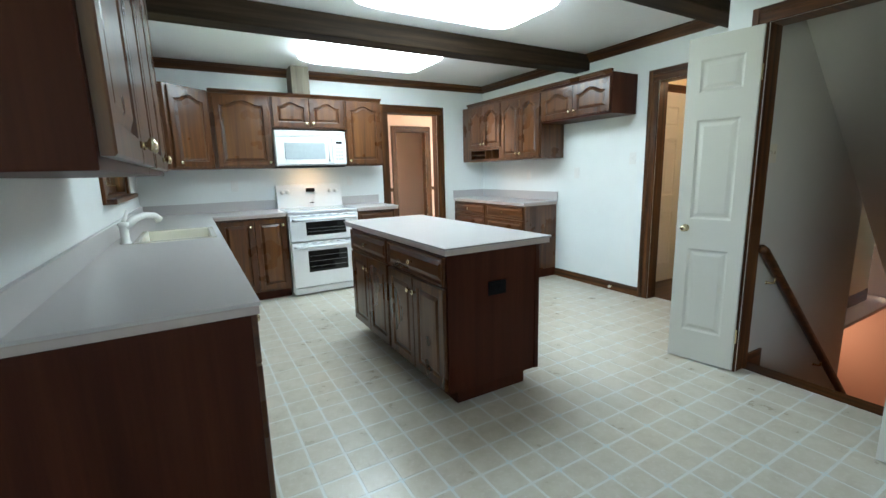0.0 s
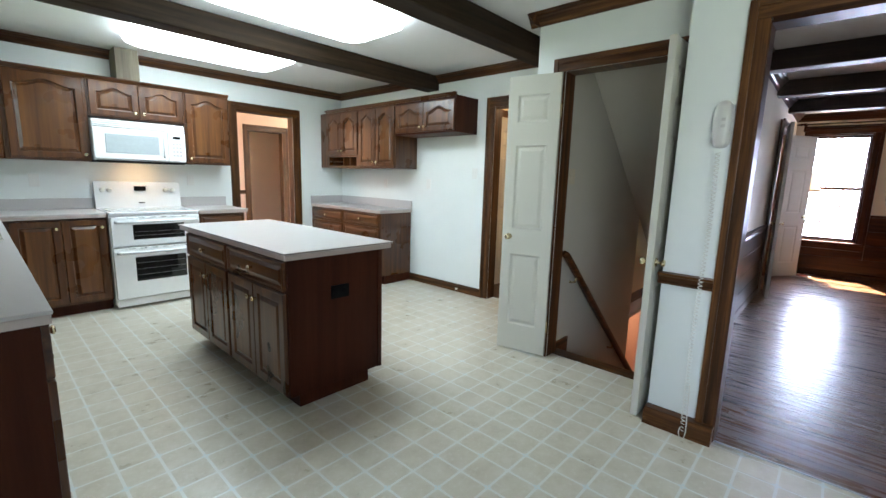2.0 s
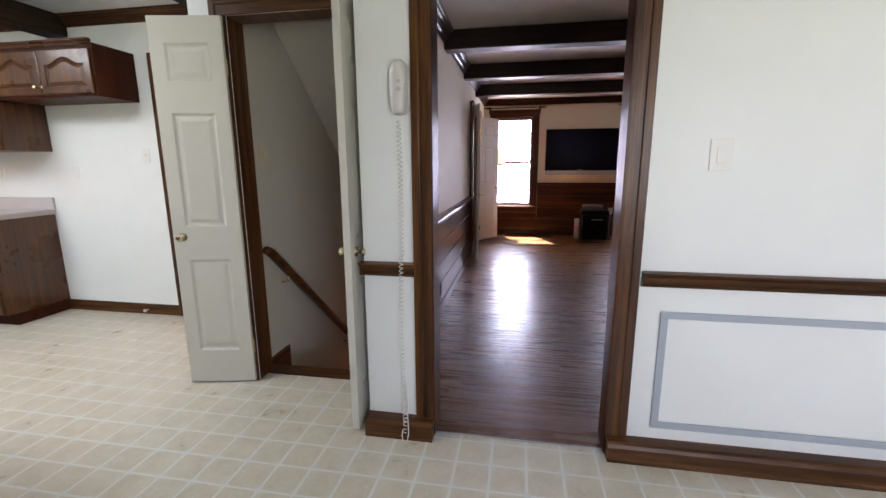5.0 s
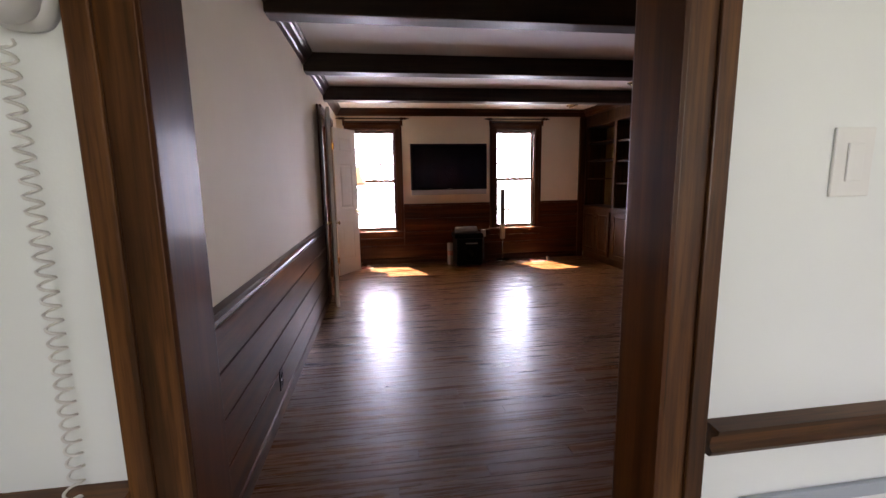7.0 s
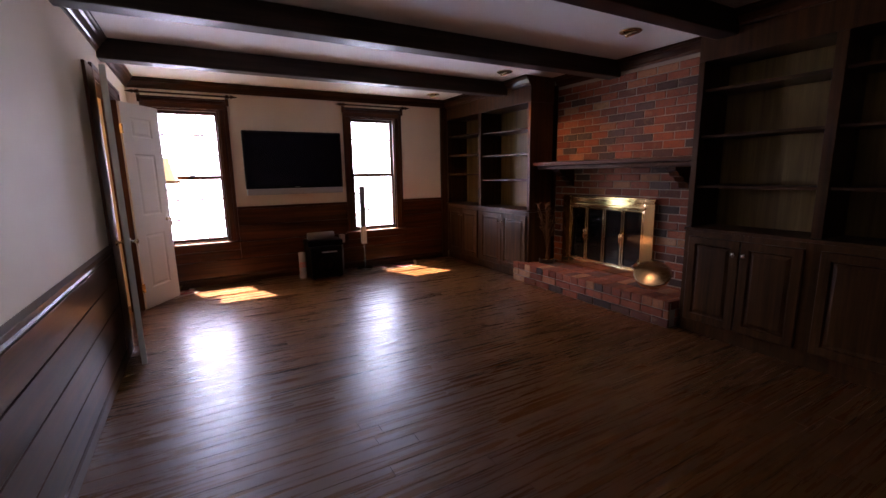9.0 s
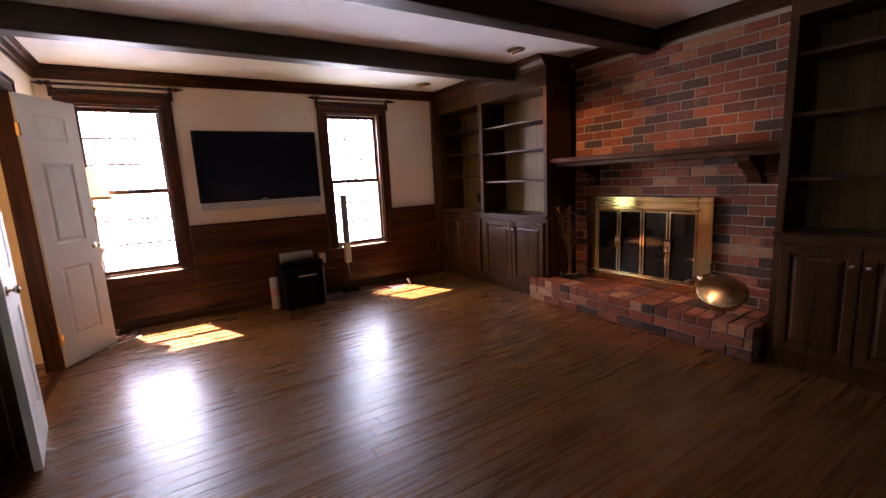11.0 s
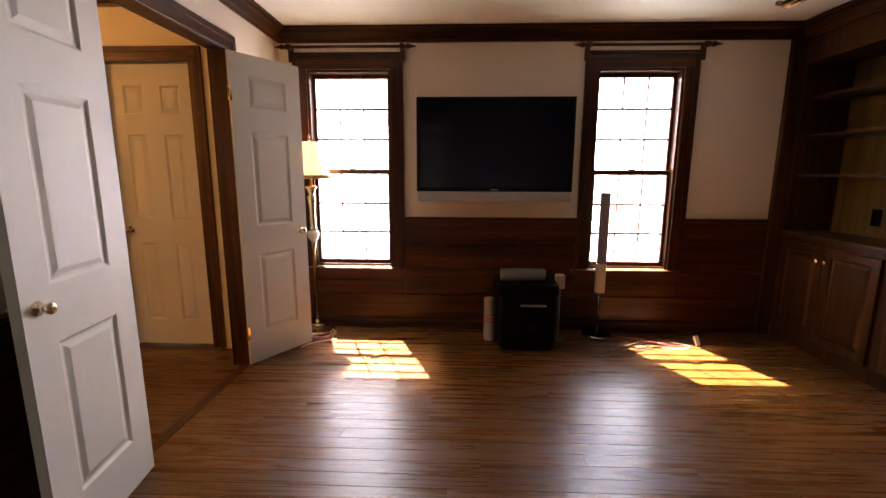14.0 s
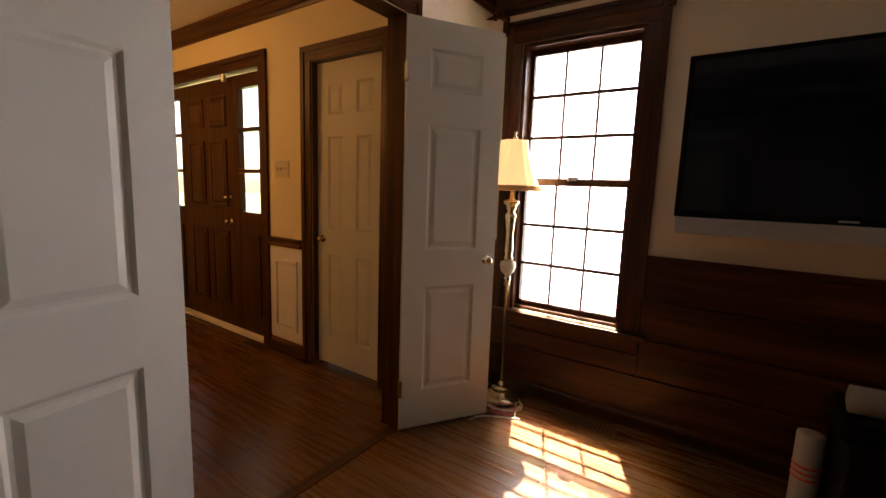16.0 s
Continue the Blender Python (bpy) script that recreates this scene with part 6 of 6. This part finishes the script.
def register(name, x, y0, y1, label):
    t = thing(name, (x, (y0 + y1) / 2, 0), 0, label, "floor register")
    h = (y1 - y0) / 2
    part("frame", boxes((-0.055, 0.055, -h, h, 0.0, 0.004), bev=0.0015), M_VENT, t)
    for k in range(int(2 * h / 0.02)):
        part("slat", boxes((-0.04, 0.04, -h + 0.012 + k * 0.02, -h + 0.02 + k * 0.02, 0.0042, 0.006)), M_PLANKGAP, t)


register("floor_register", 8.79, -0.44, -0.11, "bronze floor register below the window")
register("floor_register", 8.33, 2.0, 2.28, "bronze floor register by the front door")

# recessed eyeball spots
for x, y in ((6.94, -3.14), (8.45, -3.06), (5.40, -3.2)):
    t = thing("recessed_spotlight", (x, y, ZF), 0, "brass recessed eyeball spotlight in the ceiling", "spotlight", "ceiling spots")
    part("ring", lathe(bmesh.new(), [(0.085, -0.0005), (0.088, -0.008), (0.07, -0.016), (0.055, -0.010)], 24), M_PALEBRASS, t, "", True)
    bm = lathe(bmesh.new(), [(0.056, 0.0), (0.052, -0.02), (0.042, -0.03)], 20)
    bmesh.ops.transform(bm, matrix=pose(0, 0, -0.006, -25, 0, 0), verts=bm.verts)
    part("eyeball", bm, M_PALEBRASS, t, "", True)
    bm = lathe(bmesh.new(), [(0.04, -0.031), (0.02, -0.034)], 16)
    bmesh.ops.transform(bm, matrix=pose(0, 0, -0.006, -25, 0, 0), verts=bm.verts)
    part("lens", bm, M_BULB, t, "", True)
for x in (6.94, 5.40):
    s = new("spot", bpy.data.lights.new("spot", "SPOT"))
    s.data.energy, s.data.color, s.data.spot_size, s.data.spot_blend, s.data.shadow_soft_size = 2.4 if x > 6 else 1.1, (1.0, 0.52, 0.27), radians(74), 0.9, 0.03
    s.matrix_world = look((x, -3.16, 2.34), (x - 0.35 if x > 6 else x + 0.4, -3.80, 1.15))

# ---- outdoors ----
tagged(part("ground", boxes((-60, 3.1, -80, 80, -0.75, -0.70), (6.5, 90, -80, 80, -0.75, -0.70), (3.1, 6.5, -80, 0.55, -0.75, -0.70), (3.1, 6.5, 3.25, 80, -0.75, -0.70)), M_SOIL), "green lawn around the house", "ground", kind="structure")
slab("porch", 8.53, 10.4, 1.9, 4.2, -0.70, -0.10, M_MORTAR, "pale concrete porch at the front door", "pavement")
# unseen slab, added to keep sun from the sidelights out of the hall
slab("porch_roof", 8.53, 10.4, 1.9, 4.2, 2.62, 2.74, M_CEIL, "added unseen white slab that keeps sun off the front door", "roof")


def scatter(name, n, place, size, mat, parent):
    vs, fs = [], []
    for i in range(n):
        c = Vector(place())
        a, b = Vector((random.gauss(0, 1), random.gauss(0, 1), random.gauss(0, 1))).normalized(), Vector((random.gauss(0, 1), random.gauss(0, 1), random.gauss(0, 1))).normalized()
        b = (b - b.dot(a) * a).normalized()
        s = size * random.uniform(0.6, 1.3)
        k = len(vs)
        vs += [c - a * s, c - b * s * 0.5, c + a * s, c + b * s * 0.5]
        fs.append((k, k + 1, k + 2, k + 3))
    me = bpy.data.meshes.new(name)
    me.from_pydata(vs, [], fs)
    me.materials.append(mat)
    ob = new(name, me)
    ob.parent = parent
    return ob


random.seed(21)
for x, y in ((14.5, 2.6), (17.5, -1.2), (16.0, -5.5), (20.0, 1.0), (15.0, 6.0)):
    t = thing("tree", (x, y, -0.71), random.uniform(0, 360), "tall leafy tree on the front lawn", "tree", "front trees")
    part("trunk", tube(bmesh.new(), [(0, 0, 0), (0.05, 0.02, 1.5), (-0.03, 0.06, 3.5), (0.1, 0.0, 6.0)], [0.22, 0.17, 0.14, 0.05], 10), M_BARK, t, "", True)
    for k in range(5):
        a = k * 1.3
        part("limb", tube(bmesh.new(), [(0, 0, 2.4 + 0.5 * k), (0.7 * math.cos(a), 0.7 * math.sin(a), 3.0 + 0.5 * k), (1.6 * math.cos(a), 1.6 * math.sin(a), 3.4 + 0.55 * k)], [0.07, 0.05, 0.02], 6), M_BARK, t)
    hubs = [(random.gauss(0, 1.2), random.gauss(0, 1.2), random.uniform(3.0, 6.8)) for _ in range(14)]
    scatter("crown", 1600, lambda: [h + random.gauss(0, 0.45) for h in random.choice(hubs)], 0.13, M_LEAF, t)
for x, y in ((11.6, 0.9), (11.9, -0.2), (12.2, -1.6), (11.7, -2.6), (12.4, 1.9)):
    t = thing("azalea_bush", (x, y, -0.71), 0, "pink blooming azalea bush outside the window", "bush", "azaleas")
    part("stems", tube(bmesh.new(), [(0, 0, 0), (0.1, 0.05, 0.5), (0.2, 0.0, 0.9)], [0.03, 0.02, 0.01], 6), M_BARK, t)
    hubs = [(random.gauss(0, 0.5), random.gauss(0, 0.5), random.uniform(0.3, 2.9)) for _ in range(26)]
    scatter("leaves", 500, lambda: [h + random.gauss(0, 0.16) for h in random.choice(hubs)], 0.05, M_LEAF, t)
    scatter("blossoms", 2400, lambda: [h + random.gauss(0, 0.17) for h in random.choice(hubs)], 0.05, M_AZALEA, t)

# ---- pieces: bricks, tiles, planks ----
random.seed(7)


def brick_mesh(w, d, h, name):
    bm = bmesh.new()
    e = 0.004
    panel_loops(bm, [[(-w / 2, 0, -h / 2), (w / 2, 0, -h / 2), (w / 2, 0, h / 2), (-w / 2, 0, h / 2)], [(-w / 2, d - e, -h / 2), (w / 2, d - e, -h / 2), (w / 2, d - e, h / 2), (-w / 2, d - e, h / 2)], [(-w / 2 + e, d, -h / 2 + e), (w / 2 - e, d, -h / 2 + e), (w / 2 - e, d, h / 2 - e), (-w / 2 + e, d, h / 2 - e)]])
    bmesh.ops.recalc_face_normals(bm, faces=bm.faces[:])
    me = bpy.data.meshes.new(name)
    bm.to_mesh(me)
    bm.free()
    me.materials.append(M_BRICK)
    return me


cache = {}


def brick(parent, x0, x1, y, zc, h, d=0.024, rot=None):
    """A brick face from x0 to x1, its front at y, facing +y."""
    k = (round(x1 - x0, 3), round(h, 3), d)
    if k not in cache:
        cache[k] = brick_mesh(x1 - x0, d, h, "brick")
    ob = new("brick", cache[k])
    ob.parent = parent
    ob.matrix_basis = rot or (pose((x0 + x1) / 2, y - d + random.uniform(-0.002, 0.002), zc, random.uniform(-0.5, 0.5), random.uniform(-0.4, 0.4), 0))
    return ob


PITCH, COURSE, J = 0.2125, 0.0755, 0.010
row = 0
z = HZ + 0.0
while z + COURSE < ZF - 0.10:
    x = 6.934
    first = PITCH / 2 if row % 2 else PITCH
    while x > 5.03:
        w = first if x == 6.934 else PITCH
        nx = max(x - w, 5.026)
        a, b = nx + J / 2, x - J / 2
        behind = a > 5.56 and b < 6.75 and z + COURSE < 1.04
        if b - a > 0.03 and not behind:
            if b > 6.75 and a < 6.75 and z + COURSE < 1.04:
                a = 6.742
            if a < 5.56 and b > 5.56 and z + COURSE < 1.04:
                b = 5.568
            brick(fp, a, b, FY, z + COURSE / 2, COURSE - J)
        x = nx
    z += COURSE
    row += 1
# hearth front: two courses of stretchers under a course of headers on edge
for r in range(2):
    x = HX1
    first = PITCH / 2 if r else PITCH
    while x > HX0 + 0.03:
        w = first if x == HX1 else PITCH
        nx = max(x - w, HX0)
        if x - nx > 0.05:
            brick(hearth, nx + J / 2, x - J / 2, HY, r * COURSE + COURSE / 2, COURSE - J)
        x = nx
top_h = HZ - 2 * COURSE
x = HX1
while x > HX0 + 0.03:
    nx = max(x - 0.1065, HX0)
    if x - nx > 0.04:
        brick(hearth, nx + J / 2, x - J / 2, HY, 2 * COURSE + top_h / 2, top_h - J)
    x = nx
# hearth top, laid flat
for k, (y1, ln) in enumerate(((HY - 0.002, 0.2), (HY - 0.212, 0.2), (HY - 0.422, 0.062))):
    x = HX1 if k == 0 else 6.93
    while x > HX0 + 0.03:
        nx = max(x - 0.1065, HX0)
        yb = y1 - ln
        if k == 0 and nx > 6.94:
            yb = BF + 0.024
        if x - nx > 0.04 and y1 - yb > 0.03:
            brick(hearth, -(x - nx) / 2 + J / 2, (x - nx) / 2 - J / 2, 0, 0, y1 - yb - J, 0.02, pose((x + nx) / 2, (y1 + yb) / 2, HZ - 0.02 + random.uniform(-0.0015, 0.0015), 90, 0, 0))
        x = nx
# ends of the hearth
for k in range(5):
    brick(hearth, 0, 0.09, 0, 0, top_h - J, 0.02, pose(HX0 + 0.02, HY - 0.05 - k * 0.1, 2 * COURSE + top_h / 2, 0, 0, 90) @ pose(-0.045, 0, 0))
for r in range(2):
    for k in range(2):
        brick(hearth, 0, 0.2, 0, 0, COURSE - J, 0.02, pose(HX0 + 0.02, HY - 0.11 - k * 0.2125, r * COURSE + COURSE / 2, 0, 0, 90) @ pose(-0.1, 0, 0))

# vinyl tiles
T = 0.1525
bm = bmesh.new()
g = 0.005
panel_loops(bm, [[(sx * (T / 2 - g + i), sy * (T / 2 - g + i), zz) for sx, sy in ((-1, -1), (1, -1), (1, 1), (-1, 1))] for i, zz in ((0.0, -0.003), (-0.0015, 0.0))])
me_tile = bpy.data.meshes.new("tile")
bmesh.ops.recalc_face_normals(bm, faces=bm.faces[:])
bm.to_mesh(me_tile)
bm.free()
me_tile.materials.append(M_TILE)
kf = scene.objects["floor_kitchen"]
vs, fs, cv, cf = [], [], [], []


def inside(x, y):
    if y > 1.56:
        return -0.2 < x < 4.0 and y < 5.36
    if y > 0.51:
        return (-1.6 if y < 1.46 else -0.2) < x < (3.17 if 0.58 < y < 1.36 else 3.06)
    return -1.6 < x < 2.78 and y > -3.2


for i in range(-28, 13):
    for j in range(-24, 37):
        cx, cy = 2.385 + (i + 0.5) * T, 0.052 + (j + 0.5) * T
        if inside(cx - T, cy) and cx - T / 2 < 2.70 + (9 if cy > 0.51 else 0) and (i + j) % 2 == 0:
            px, py = cx - T / 2, cy - T / 2
            for qx, qy in ((0.011, 0), (-0.011, 0), (0, 0.011), (0, -0.011)):
                k = len(cv)
                cv += [(px + qx - 0.008, py + qy, 0.0008), (px + qx, py + qy - 0.008, 0.0008), (px + qx + 0.008, py + qy, 0.0008), (px + qx, py + qy + 0.008, 0.0008)]
                cf.append((k, k + 1, k + 2, k + 3))
        if not inside(cx, cy):
            continue
        x1 = min(T / 2 - g, 2.7225 - cx) if (-0.75 < cy < 0.5) else T / 2 - g
        if x1 < 0.015 - T / 2:
            continue
        if 0.45 < cx < 2.60 and -0.62 < cy < 2.30:
            ob = new("tile", me_tile)
            ob.parent, ob.location = kf, (cx, cy, 0.0)
        else:
            k = len(vs)
            e = T / 2 - g
            vs += [(cx - e, cy - e, 0.0), (cx + x1, cy - e, 0.0), (cx + x1, cy + e, 0.0), (cx - e, cy + e, 0.0), (cx - e, cy - e, -0.003), (cx + x1, cy - e, -0.003), (cx + x1, cy + e, -0.003), (cx - e, cy + e, -0.003)]
            fs += [(k, k + 1, k + 2, k + 3), (k, k + 4, k + 5, k + 1), (k + 1, k + 5, k + 6, k + 2), (k + 2, k + 6, k + 7, k + 3), (k + 3, k + 7, k + 4, k)]
for nm, v, f, m in (("tile_field", vs, fs, M_TILE), ("clover_marks", cv, cf, M_CLOVER)):
    me = bpy.data.meshes.new(nm)
    me.from_pydata(v, [], f)
    me.materials.append(m)
    ob = new(nm, me)
    ob.parent = kf
    ob["kind"] = "stuff"

# oak planks, laid along y
ff, hf = scene.objects["floor_family"], scene.objects["floor_hall"]
PW = 0.0835
me_plank = bpy.data.meshes.new("plank")
bm = bmesh.new()
panel_loops(bm, [[(sx * (PW / 2 - 0.0006 + i), sy * (0.5 - 0.0006), zz) for sx, sy in ((-1, -1), (1, -1), (1, 1), (-1, 1))] for i, zz in ((0.0, -0.006), (0.0, -0.0012), (-0.0008, 0.0))])
bmesh.ops.recalc_face_normals(bm, faces=bm.faces[:])
bm.to_mesh(me_plank)
bm.free()
me_plank.materials.append(M_PLANK)
hv, hfc = [], []
n = 0
for r in range(75):
    cx = 2.733 + PW / 2 + r * PW
    if cx + PW / 2 > 8.93:
        break
    y_lo, y_hi = (-0.598, 0.181) if cx < 2.84 else (-3.93, 0.49)
    y = y_lo
    while y < y_hi - 0.01:
        ln = min(random.uniform(0.8, 1.9), y_hi - y)
        if y_hi - y - ln < 0.3:
            ln = y_hi - y
        if ln < 0.02:
            break
        if n < 300:
            ob = new("plank", me_plank)
            ob.parent = ff
            ob.matrix_basis = pose(cx, y + ln / 2, random.uniform(-0.0004, 0.0)) @ Matrix.Diagonal((1, ln, 1, 1))
            n += 1
        else:
            k = len(hv)
            e = PW / 2 - 0.0007
            hv += [(cx - e, y, 0), (cx + e, y, 0), (cx + e, y + ln - 0.0015, 0), (cx - e, y + ln - 0.0015, 0)]
            hfc.append((k, k + 1, k + 2, k + 3))
        y += ln
if hv:
    me = bpy.data.meshes.new("plank_field")
    me.from_pydata(hv, [], hfc)
    me.materials.append(M_PLANK)
    ob = new("plank_field", me)
    ob.parent = ff
    ob["kind"] = "stuff"
hv, hfc = [], []
for r in range(24):
    cx = 6.52 + PW / 2 + r * PW
    if cx + PW / 2 > 8.42:
        break
    y = 0.552
    while y < 4.39:
        ln = min(random.uniform(0.7, 1.6), 4.4 - y)
        k = len(hv)
        e = PW / 2 - 0.0007
        hv += [(cx - e, y, 0), (cx + e, y, 0), (cx + e, y + ln - 0.0015, 0), (cx - e, y + ln - 0.0015, 0)]
        hfc.append((k, k + 1, k + 2, k + 3))
        y += ln
me = bpy.data.meshes.new("plank_field")
me.from_pydata(hv, [], hfc)
me.materials.append(M_PLANK)
ob = new("plank_field", me)
ob.parent = hf
ob["kind"] = "stuff"
